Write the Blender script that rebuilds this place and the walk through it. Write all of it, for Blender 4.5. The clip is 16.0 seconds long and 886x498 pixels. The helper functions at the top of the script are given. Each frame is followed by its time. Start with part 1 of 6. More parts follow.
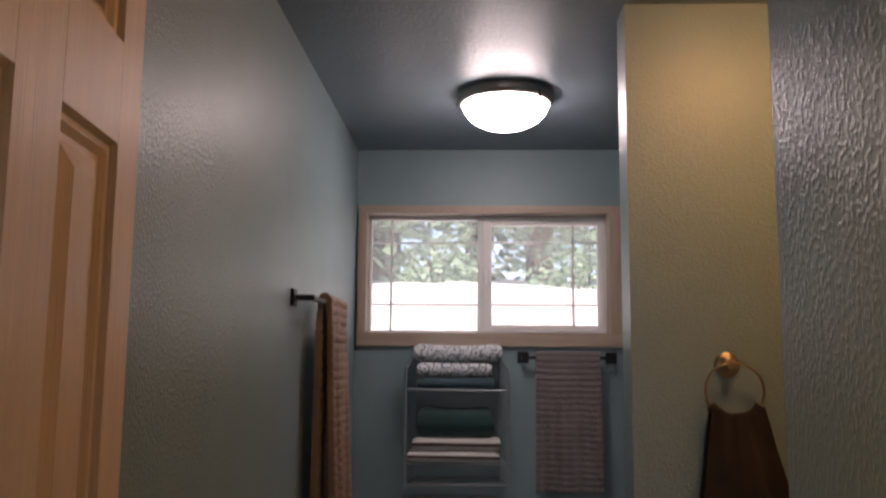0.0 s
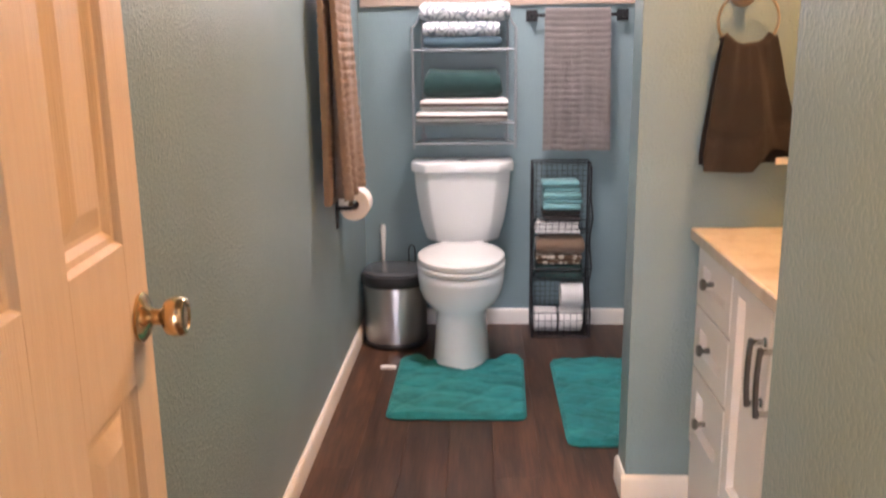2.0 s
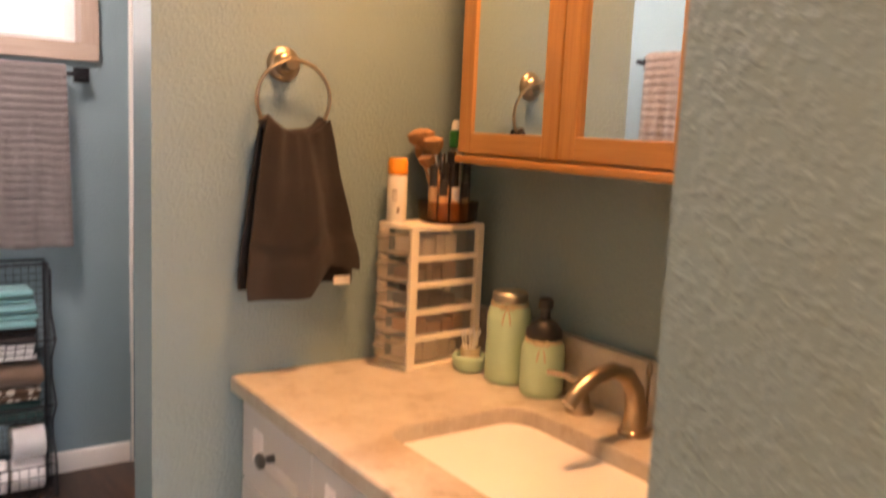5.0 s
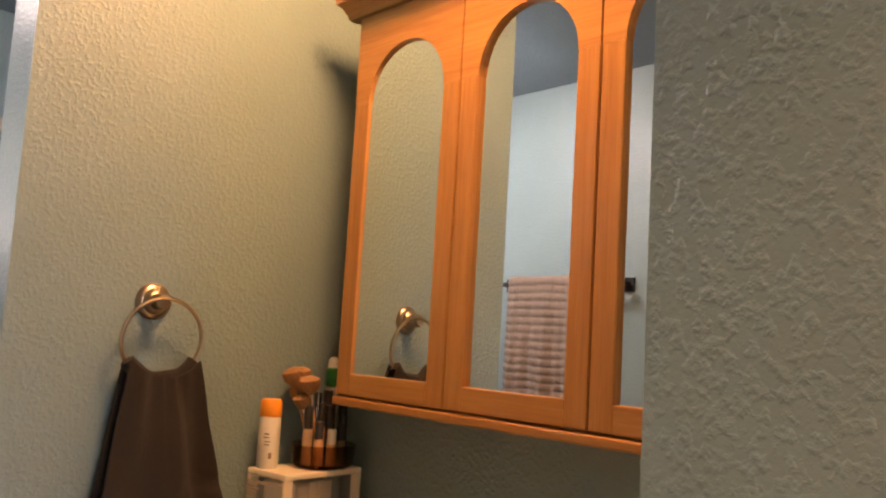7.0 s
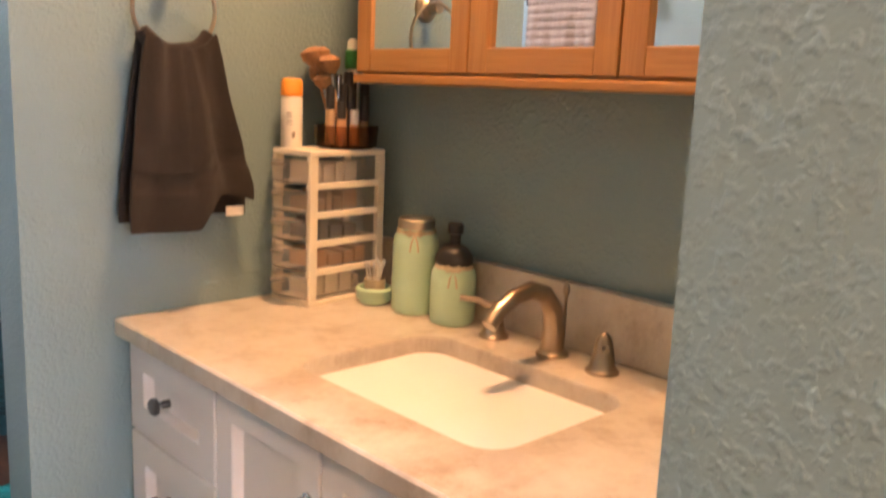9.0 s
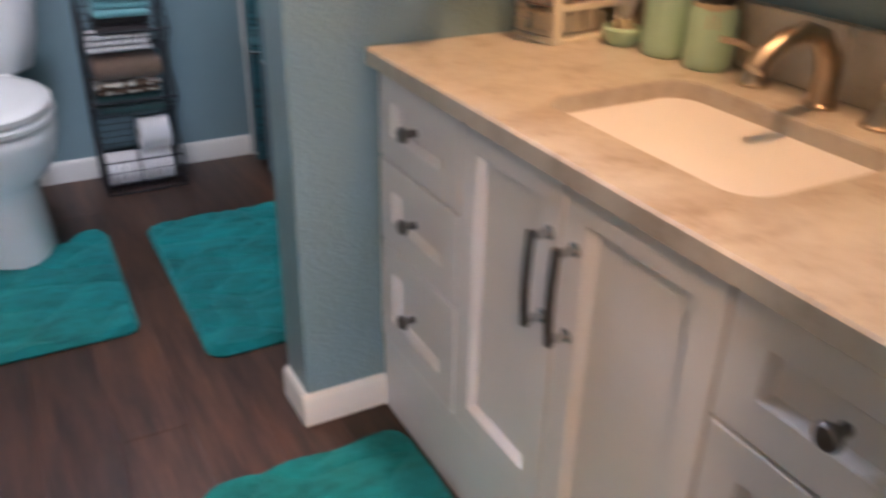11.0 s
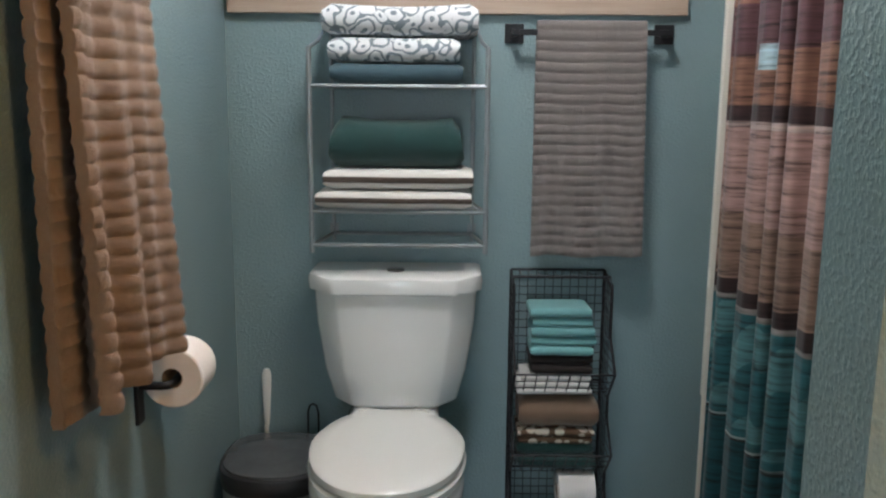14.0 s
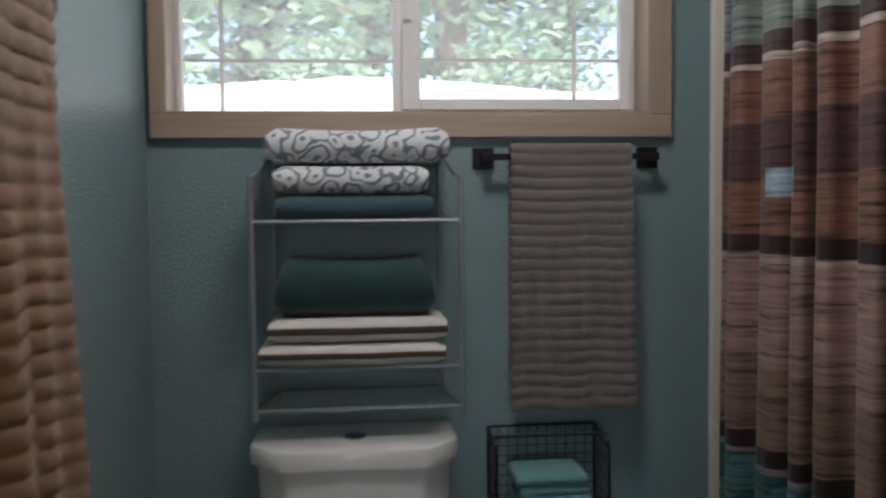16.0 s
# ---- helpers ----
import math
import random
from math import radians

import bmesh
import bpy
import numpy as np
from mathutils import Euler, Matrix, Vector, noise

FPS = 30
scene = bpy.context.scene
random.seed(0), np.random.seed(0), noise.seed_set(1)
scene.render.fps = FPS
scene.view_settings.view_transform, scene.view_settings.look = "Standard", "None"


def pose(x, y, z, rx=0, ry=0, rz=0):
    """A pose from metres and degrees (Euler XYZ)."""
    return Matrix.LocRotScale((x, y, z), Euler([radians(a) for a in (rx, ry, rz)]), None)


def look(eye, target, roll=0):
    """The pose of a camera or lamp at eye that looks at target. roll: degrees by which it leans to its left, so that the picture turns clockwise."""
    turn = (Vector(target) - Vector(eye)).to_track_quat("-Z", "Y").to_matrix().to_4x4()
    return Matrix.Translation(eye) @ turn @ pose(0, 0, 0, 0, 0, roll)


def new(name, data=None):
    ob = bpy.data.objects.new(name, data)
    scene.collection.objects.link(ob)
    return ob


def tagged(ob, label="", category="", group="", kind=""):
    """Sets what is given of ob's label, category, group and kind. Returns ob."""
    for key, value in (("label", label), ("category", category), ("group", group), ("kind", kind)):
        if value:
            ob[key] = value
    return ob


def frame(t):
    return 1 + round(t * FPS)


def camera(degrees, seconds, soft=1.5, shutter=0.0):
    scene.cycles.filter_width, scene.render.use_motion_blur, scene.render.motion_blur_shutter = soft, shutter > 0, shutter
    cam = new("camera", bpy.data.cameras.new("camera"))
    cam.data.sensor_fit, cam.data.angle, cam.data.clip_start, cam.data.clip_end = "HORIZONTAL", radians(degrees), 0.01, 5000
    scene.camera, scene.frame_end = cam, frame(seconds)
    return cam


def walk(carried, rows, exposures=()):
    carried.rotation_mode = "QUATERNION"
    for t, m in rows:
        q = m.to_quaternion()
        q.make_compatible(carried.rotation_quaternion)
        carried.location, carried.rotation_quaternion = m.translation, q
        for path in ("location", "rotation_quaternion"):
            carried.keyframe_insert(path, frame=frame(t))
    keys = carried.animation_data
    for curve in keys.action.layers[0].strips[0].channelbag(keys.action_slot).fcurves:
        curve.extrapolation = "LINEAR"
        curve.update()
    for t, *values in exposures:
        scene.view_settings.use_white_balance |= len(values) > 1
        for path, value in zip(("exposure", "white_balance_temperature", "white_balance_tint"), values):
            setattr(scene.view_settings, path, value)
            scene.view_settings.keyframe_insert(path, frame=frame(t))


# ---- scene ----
cam = camera(55.5, 16.0, soft=2.2, shutter=0.5)
PATH = [
    (0, (0.561, 1.233, 1.443), (0.487, 3.214, 1.704), 0.48),
    (0.5, (0.568, 1.234, 1.393), (0.486, 3.230, 1.501), 0.25),
    (1, (0.567, 1.257, 1.349), (0.473, 3.250, 1.204), 0.24),
    (1.5, (0.567, 1.250, 1.321), (0.470, 3.225, 1.022), -0.44),
    (2, (0.564, 1.237, 1.292), (0.471, 3.184, 0.842), -0.73),
    (2.5, (0.545, 1.241, 1.271), (0.466, 3.162, 0.720), -1.25),
    (3, (0.519, 1.336, 1.278), (0.621, 3.243, 0.685), -0.83),
    (3.5, (0.476, 1.514, 1.279), (0.929, 3.375, 0.705), 1.33),
    (4, (0.457, 1.675, 1.305), (1.302, 3.432, 0.857), 2.29),
    (4.5, (0.459, 1.816, 1.294), (1.504, 3.471, 0.881), 3.07),
    (5, (0.555, 1.963, 1.322), (1.679, 3.593, 1.044), 2.68),
    (5.2, (0.555, 2.006, 1.333), (1.730, 3.611, 1.136), 3.00),
    (7.5, (0.534, 2.040, 1.409), (1.942, 3.445, 1.616), 2.17),
    (8, (0.530, 2.050, 1.357), (1.948, 3.460, 1.291), 1.96),
    (8.5, (0.549, 2.060, 1.290), (1.939, 3.479, 1.058), 2.18),
    (10.8, (0.532, 2.062, 1.207), (1.507, 3.554, 0.299), 1.01),
    (11, (0.522, 2.095, 1.209), (1.379, 3.650, 0.289), 1.33),
    (11.5, (0.487, 2.220, 1.216), (1.036, 3.963, 0.403), -0.06),
    (12, (0.496, 2.342, 1.237), (0.962, 4.162, 0.553), 0.68),
    (12.5, (0.523, 2.468, 1.263), (0.914, 4.357, 0.736), 1.05),
    (13, (0.562, 2.600, 1.281), (0.707, 4.543, 0.830), 0.58),
    (13.5, (0.601, 2.721, 1.271), (0.612, 4.682, 0.876), 0.16),
    (14, (0.615, 2.834, 1.284), (0.603, 4.803, 0.930), 0.45),
    (14.5, (0.672, 2.898, 1.287), (0.621, 4.873, 0.972), 0.45),
    (15, (0.670, 2.940, 1.286), (0.607, 4.922, 1.030), 0.79),
    (15.5, (0.594, 3.014, 1.290), (0.563, 5.009, 1.155), 0.43),
    (16, (0.498, 3.170, 1.334), (0.687, 5.158, 1.241), -0.60),
]
walk(cam, [(t, look(eye, target, roll)) for t, eye, target, roll in PATH],
     exposures=[(0.0, 1.05, 6700, 29), (0.5, 1.1, 6750, 29), (1.0, 2.3, 6700, 33), (1.5, 3.2, 6600, 30), (2.0, 3.55, 6600, 29), (2.5, 3.55, 7000, 32), (3.0, 3.6, 6700, 33), (3.5, 3.5, 6650, 32), (4.0, 3.15, 6700, 33), (4.5, 3.07, 6950, 33), (5.0, 3.35, 7250, 34), (7.5, 2.65, 6950, 30), (8.0, 3.42, 6600, 31), (8.5, 3.68, 6350, 29),
                (10.8, 2.95, 5500, 24), (11.5, 3.55, 5750, 21), (12.0, 3.7, 5950, 22), (12.5, 3.75, 6250, 22), (13.0, 3.55, 6150, 17), (13.5, 2.88, 6100, 13), (14.5, 2.64, 6100, 10), (15.0, 2.55, 6150, 14), (15.5, 1.93, 6300, 17), (16.0, 1.45, 6250, 15)])

# ---- world and sun ----
world = bpy.data.worlds.new("sky")
scene.world = world
world.use_nodes = True
wn = world.node_tree
sky = wn.nodes.new("ShaderNodeTexSky")
sky.sky_type = 'NISHITA'
sky.sun_disc = False
sky.sun_elevation = radians(58)
sky.sun_rotation = radians(200)
wn.nodes["Background"].inputs["Strength"].default_value = 0.15
wn.links.new(sky.outputs[0], wn.nodes["Background"].inputs["Color"])
sun_data = bpy.data.lights.new("sun", 'SUN')
sun_data.energy, sun_data.angle, sun_data.color = 5.0, radians(0.5), (1.0, 0.95, 0.87)
sun = new("sun", sun_data)
sun.matrix_world = look((0, 0, 20), (3.2, 9.0, 3.5))

# ---- strength of the lamps ----
CEILING_GLOW = 12.5
VANITY_GLOW = 19.0
HALL_GLOW = 25.0
hall_sky = bpy.data.lights.new("hall_window_sky", 'AREA')
hall_sky.shape, hall_sky.size, hall_sky.size_y = 'RECTANGLE', 0.86, 1.66
hall_sky.energy, hall_sky.color = 4.2, (0.84, 0.93, 1.0)
new("hall_window_sky", hall_sky).matrix_world = look((0.10, -1.245, 1.20), (0.10, 2.0, 1.20))

# ---- materials ----
def mat(name):
    m = bpy.data.materials.new(name)
    m.use_nodes = True
    return m, m.node_tree, m.node_tree.nodes["Principled BSDF"]


def noise_node(t, scale, detail=4, rough=0.55, stretch=None, vec=None):
    n = t.nodes.new("ShaderNodeTexNoise")
    n.inputs["Scale"].default_value, n.inputs["Detail"].default_value, n.inputs["Roughness"].default_value = scale, detail, rough
    if vec is None:
        vec = t.nodes.new("ShaderNodeTexCoord").outputs["Object"]
    if stretch:
        k = t.nodes.new("ShaderNodeMapping")
        k.inputs["Scale"].default_value = stretch
        t.links.new(vec, k.inputs["Vector"])
        vec = k.outputs[0]
    t.links.new(vec, n.inputs["Vector"])
    return n.outputs["Fac"]


def ramp(t, fac, stops):
    r = t.nodes.new("ShaderNodeValToRGB")
    e = r.color_ramp.elements
    while len(e) < len(stops):
        e.new(0.5)
    for i, (p, c) in enumerate(stops):
        e[i].position, e[i].color = p, (*c, 1)
    t.links.new(fac, r.inputs["Fac"])
    return r.outputs["Color"]


def mixed(t, fac, a, b, mode='MIX'):
    m = t.nodes.new("ShaderNodeMix")
    m.data_type, m.blend_type = 'RGBA', mode
    for s, v in ((0, fac), (6, a), (7, b)):
        if isinstance(v, (int, float)):
            m.inputs[s].default_value = v
        elif isinstance(v, tuple):
            m.inputs[s].default_value = (*v, 1)
        else:
            t.links.new(v, m.inputs[s])
    return m.outputs[2]


def bump(t, b, height, strength, dist=0.002):
    n = t.nodes.new("ShaderNodeBump")
    n.inputs["Strength"].default_value, n.inputs["Distance"].default_value = strength, dist
    t.links.new(height, n.inputs["Height"])
    t.links.new(n.outputs[0], b.inputs["Normal"])


def plain(name, color, rough=0.5, metal=0.0, var=0.12, scale=12.0, bumps=0.0, bscale=300.0, coat=0.0, stretch=None, rvar=0.08, bdist=0.001):
    """A surface with slow and fine variation of colour and gloss, and a fine relief."""
    m, t, b = mat(name)
    lo, hi = tuple(c * (1 - var) for c in color), tuple(min(1, c * (1 + var)) for c in color)
    slow, fine = noise_node(t, scale, 5, 0.6, stretch), noise_node(t, scale * 9, 3, 0.6, stretch)
    c1 = ramp(t, slow, [(0.3, lo), (0.7, hi)])
    c2 = mixed(t, 0.25, c1, ramp(t, fine, [(0.3, lo), (0.7, hi)]))
    t.links.new(c2, b.inputs["Base Color"])
    r = t.nodes.new("ShaderNodeMapRange")
    r.inputs["To Min"].default_value, r.inputs["To Max"].default_value = max(0.02, rough - rvar), min(1, rough + rvar)
    t.links.new(slow, r.inputs["Value"])
    t.links.new(r.outputs[0], b.inputs["Roughness"])
    b.inputs["Metallic"].default_value, b.inputs["Coat Weight"].default_value = metal, coat
    if bumps:
        bump(t, b, noise_node(t, bscale, 2, 0.5, stretch), bumps, bdist)
    return m


def wall_paint(name, color, rough, peel_scale=125, strength=0.46, lo=0.46, hi=0.72):
    """Semi-gloss paint on an orange-peel plaster."""
    m, t, b = mat(name)
    slow = noise_node(t, 2.3, 4)
    base = ramp(t, slow, [(0.3, tuple(c * 0.93 for c in color)), (0.7, tuple(c * 1.06 for c in color))])
    t.links.new(base, b.inputs["Base Color"])
    r = t.nodes.new("ShaderNodeMapRange")
    r.inputs["To Min"].default_value, r.inputs["To Max"].default_value = rough - 0.06, rough + 0.08
    t.links.new(noise_node(t, 5, 3), r.inputs["Value"])
    t.links.new(r.outputs[0], b.inputs["Roughness"])
    peel = ramp(t, noise_node(t, peel_scale, 3, 0.5), [(lo, (0, 0, 0)), (hi, (1, 1, 1))])
    fine = noise_node(t, 330, 2, 0.5)
    h = mixed(t, 0.25, peel, fine)
    bump(t, b, h, strength, 0.0022)
    return m


WALL = wall_paint("wall_paint", (0.208, 0.300, 0.318), 0.315, strength=0.68)
CEIL = wall_paint("ceiling_paint", (0.15, 0.205, 0.25), 0.36, 75, 0.42, 0.4, 0.65)
HALL = wall_paint("hall_paint", (0.66, 0.61, 0.53), 0.5)
TRIM = plain("trim_paint", (0.78, 0.74, 0.66), 0.38, var=0.05, scale=6, bumps=0.12, bscale=60)
CABINET = plain("cabinet_paint", (0.76, 0.75, 0.76), 0.34, var=0.03, scale=5, bumps=0.05, bscale=90)
PORCELAIN = plain("porcelain", (0.83, 0.83, 0.81), 0.08, var=0.015, scale=4, coat=0.4, rvar=0.02)
SEATMAT = plain("seat_plastic", (0.80, 0.79, 0.75), 0.2, var=0.015, scale=4, rvar=0.03)
TUB = plain("tub_enamel", (0.80, 0.77, 0.70), 0.25, var=0.03, scale=3)
VINYL = plain("window_vinyl", (0.80, 0.79, 0.77), 0.4, var=0.03, scale=6)
BLACK = plain("black_metal", (0.018, 0.018, 0.02), 0.45, 0.6, var=0.3, scale=40)
WIRE = plain("black_wire", (0.022, 0.022, 0.025), 0.5, 0.4, var=0.3, scale=60)
GREYMETAL = plain("grey_metal", (0.30, 0.33, 0.34), 0.45, 0.6, var=0.12, scale=30)
NICKEL = plain("brushed_nickel", (0.42, 0.345, 0.26), 0.32, 1.0, var=0.08, scale=30, bumps=0.04, bscale=500)
BRASS = plain("aged_brass", (0.62, 0.46, 0.27), 0.2, 1.0, var=0.1, scale=30)
PEWTER = plain("dark_pewter", (0.20, 0.19, 0.19), 0.3, 1.0, var=0.15, scale=40)
CHROME = plain("chrome", (0.55, 0.55, 0.56), 0.12, 1.0, var=0.05, scale=20)
STEEL = plain("brushed_steel", (0.52, 0.51, 0.50), 0.22, 1.0, var=0.04, scale=2, rvar=0.01)


def brushed(m, rough, share):
    """Fine brushing round an upright body: highlights are drawn out up and down."""
    t = m.node_tree
    b = t.nodes["Principled BSDF"]
    k = t.nodes.new("ShaderNodeTangent")
    k.direction_type, k.axis = 'RADIAL', 'Z'
    t.links.new(k.outputs[0], b.inputs["Tangent"])
    for l in list(b.inputs["Roughness"].links):
        t.links.remove(l)
    b.inputs["Roughness"].default_value, b.inputs["Anisotropic"].default_value, b.inputs["Anisotropic Rotation"].default_value = rough, share, 0.25


brushed(STEEL, 0.30, 0.92)
BLACKPL = plain("black_plastic", (0.02, 0.02, 0.022), 0.4, var=0.2, scale=20)
DARKGREY = plain("grey_plastic", (0.10, 0.105, 0.11), 0.22, 0.3, var=0.12, scale=20)
WHITEPL = plain("white_plastic", (0.78, 0.76, 0.70), 0.35, var=0.03, scale=10)
CREAMPL = plain("cream_plastic", (0.80, 0.74, 0.60), 0.4, var=0.03, scale=10)
PAPER = plain("toilet_paper", (0.83, 0.80, 0.77), 0.95, var=0.04, scale=30, bumps=0.3, bscale=300)
CARD = plain("cardboard", (0.30, 0.21, 0.13), 0.9, var=0.15, scale=40)
JARGREEN = plain("green_jar_paint", (0.42, 0.60, 0.42), 0.35, var=0.06, scale=15, bumps=0.05, bscale=80)
TWINE = plain("twine", (0.50, 0.42, 0.27), 0.9, var=0.25, scale=200, bumps=0.5, bscale=400)
ORANGE = plain("orange_plastic", (0.90, 0.33, 0.03), 0.4, var=0.05, scale=20)
GREENPL = plain("green_plastic", (0.02, 0.22, 0.05), 0.3, var=0.1, scale=20)
LABELWHITE = plain("label_white", (0.80, 0.77, 0.70), 0.5, var=0.04, scale=30)
INK = plain("label_ink", (0.25, 0.20, 0.17), 0.6, var=0.2, scale=30)
BRISTLE = plain("brush_bristle", (0.30, 0.165, 0.075), 0.9, var=0.3, scale=200, bumps=0.5, bscale=500)
TAN = plain("makeup_tan", (0.62, 0.36, 0.19), 0.4, var=0.1, scale=30)


def wood(name, dark, light, rough, along, scale=1.0, coat=0.15, bumps=0.15):
    """Long grain that runs along one axis."""
    m, t, b = mat(name)
    st = [14.0 * scale, 14.0 * scale, 14.0 * scale]
    st['xyz'.index(along)] = 0.8 * scale
    grain = noise_node(t, 3.0, 6, 0.65, st)
    st2 = [90.0 * scale] * 3
    st2['xyz'.index(along)] = 2.5 * scale
    fine = noise_node(t, 3.0, 3, 0.6, st2)
    c = mixed(t, 0.35, ramp(t, grain, [(0.3, dark), (0.68, light)]), ramp(t, fine, [(0.3, dark), (0.7, light)]))
    t.links.new(c, b.inputs["Base Color"])
    b.inputs["Roughness"].default_value, b.inputs["Coat Weight"].default_value = rough, coat
    bump(t, b, fine, bumps, 0.001)
    return m, t, b


OAK_Z = wood("honey_oak_upright", (0.33, 0.135, 0.034), (0.54, 0.275, 0.085), 0.35, 'z')[0]
OAK_Y = wood("honey_oak_level", (0.33, 0.135, 0.034), (0.54, 0.275, 0.085), 0.35, 'y')[0]
CASING = wood("pale_wood_trim", (0.32, 0.235, 0.175), (0.46, 0.365, 0.29), 0.5, 'x', 0.7)[0]
CASING_Z = wood("pale_wood_trim_upright", (0.32, 0.235, 0.175), (0.46, 0.365, 0.29), 0.5, 'z', 0.7)[0]
DOOR = wood("door_paint", (0.64, 0.49, 0.33), (0.74, 0.59, 0.42), 0.42, 'z', 1.3, coat=0.0, bumps=1.0)[0]


def floor_material():
    """Dark wood-print vinyl; each plank has its own shade."""
    m, t, b = wood("vinyl_plank", (0.020, 0.0125, 0.0095), (0.160, 0.080, 0.045), 0.38, 'y', 0.8, coat=0.0, bumps=0.12)
    col = b.inputs["Base Color"].links[0].from_socket
    info = t.nodes.new("ShaderNodeObjectInfo")
    shade = ramp(t, info.outputs["Random"], [(0.0, (0.50, 0.49, 0.49)), (1.0, (1.02, 0.98, 0.95))])
    worn = noise_node(t, 1.0, 5, 0.65, (16, 2.6, 1), t.nodes.new("ShaderNodeNewGeometry").outputs["Position"])
    wear = ramp(t, worn, [(0.32, (0.42, 0.44, 0.46)), (0.52, (0.95, 0.93, 0.92)), (0.70, (1.55, 1.42, 1.32))])
    col = mixed(t, 1.0, col, wear, 'MULTIPLY')
    t.links.new(mixed(t, 1.0, col, shade, 'MULTIPLY'), b.inputs["Base Color"])
    return m


PLANK = floor_material()
GROOVE = plain("floor_joint", (0.012, 0.009, 0.008), 0.8)


def stone_material():
    m, t, b = mat("marble_laminate")
    warp = noise_node(t, 4.2, 8, 0.68, (1.0, 1.35, 1.0))
    vein = noise_node(t, 13.0, 8, 0.7, (1.3, 1.0, 1.0))
    c1 = ramp(t, warp, [(0.36, (0.33, 0.26, 0.185)), (0.46, (0.50, 0.45, 0.375)), (0.56, (0.58, 0.535, 0.46)), (0.66, (0.44, 0.36, 0.27))])
    c2 = ramp(t, vein, [(0.36, (0.32, 0.25, 0.18)), (0.47, (0.51, 0.46, 0.385)), (0.62, (0.60, 0.56, 0.49))])
    t.links.new(mixed(t, 0.45, c1, c2), b.inputs["Base Color"])
    b.inputs["Roughness"].default_value = 0.3
    return m


STONE = stone_material()


def terry(name, color, var=0.22):
    """Towel pile: matt, with a sheen and a dense fine relief."""
    m, t, b = mat(name)
    lo, hi = tuple(c * (1 - var) for c in color), tuple(min(1, c * (1 + var)) for c in color)
    fine, slow = noise_node(t, 260, 3, 0.7), noise_node(t, 9, 4)
    c = mixed(t, 0.5, ramp(t, fine, [(0.3, lo), (0.7, hi)]), ramp(t, slow, [(0.3, lo), (0.7, hi)]))
    t.links.new(c, b.inputs["Base Color"])
    b.inputs["Roughness"].default_value, b.inputs["Sheen Weight"].default_value = 0.95, 0.25
    bump(t, b, noise_node(t, 330, 3, 0.75), 1.0, 0.004)
    return m


BEIGE = terry("beige_pile", (0.265, 0.19, 0.142))
TAUPE = terry("taupe_pile", (0.20, 0.175, 0.165))
BROWN = terry("brown_terry", (0.026, 0.0205, 0.019), 0.3)
BROWN.node_tree.nodes["Principled BSDF"].inputs["Sheen Weight"].default_value = 0.04
AQUA = terry("aqua_terry", (0.20, 0.47, 0.48))
DKGREEN = terry("dark_green_terry", (0.010, 0.055, 0.052), 0.3)
SLATE = terry("slate_blue_terry", (0.055, 0.11, 0.14))
WHITETOWEL = terry("white_terry", (0.72, 0.71, 0.68), 0.08)
TANTOWEL = terry("tan_terry", (0.27, 0.17, 0.11))


def mat_pile():
    m, t, b = mat("teal_plush")
    slow = noise_node(t, 7, 5, 0.65)
    streak = noise_node(t, 14, 4, 0.6, (1, 2.6, 1))
    c = mixed(t, 0.5, ramp(t, slow, [(0.36, (0.0, 0.075, 0.082)), (0.64, (0.003, 0.27, 0.28))]), ramp(t, streak, [(0.36, (0.0, 0.10, 0.105)), (0.62, (0.003, 0.24, 0.23))]))
    t.links.new(c, b.inputs["Base Color"])
    b.inputs["Roughness"].default_value, b.inputs["Sheen Weight"].default_value = 0.9, 0.3
    b.inputs["Sheen Tint"].default_value = (0.2, 0.9, 0.85, 1)
    bump(t, b, noise_node(t, 240, 3, 0.7), 0.8, 0.004)
    return m


PLUSH = mat_pile()


def striped_towel():
    """White towel edge with brown bands, by height within the fold."""
    m, t, b = mat("white_brown_stripe")
    tc = t.nodes.new("ShaderNodeTexCoord")
    sep = t.nodes.new("ShaderNodeSeparateXYZ")
    t.links.new(tc.outputs["Generated"], sep.inputs[0])
    wob = noise_node(t, 9, 2)
    add = t.nodes.new("ShaderNodeMath")
    add.operation = 'MULTIPLY_ADD'
    t.links.new(wob, add.inputs[0])
    add.inputs[1].default_value = 0.10
    t.links.new(sep.outputs[2], add.inputs[2])
    c = ramp(t, add.outputs[0], [(0.0, (0.66, 0.64, 0.60)), (0.39, (0.68, 0.66, 0.62)), (0.42, (0.075, 0.058, 0.048)), (0.67, (0.085, 0.062, 0.05)), (0.70, (0.70, 0.68, 0.64)), (1.0, (0.72, 0.70, 0.66))])
    t.links.new(c, b.inputs["Base Color"])
    b.inputs["Roughness"].default_value = 0.95
    bump(t, b, noise_node(t, 400, 2, 0.7), 0.8, 0.002)
    return m


STRIPE = striped_towel()


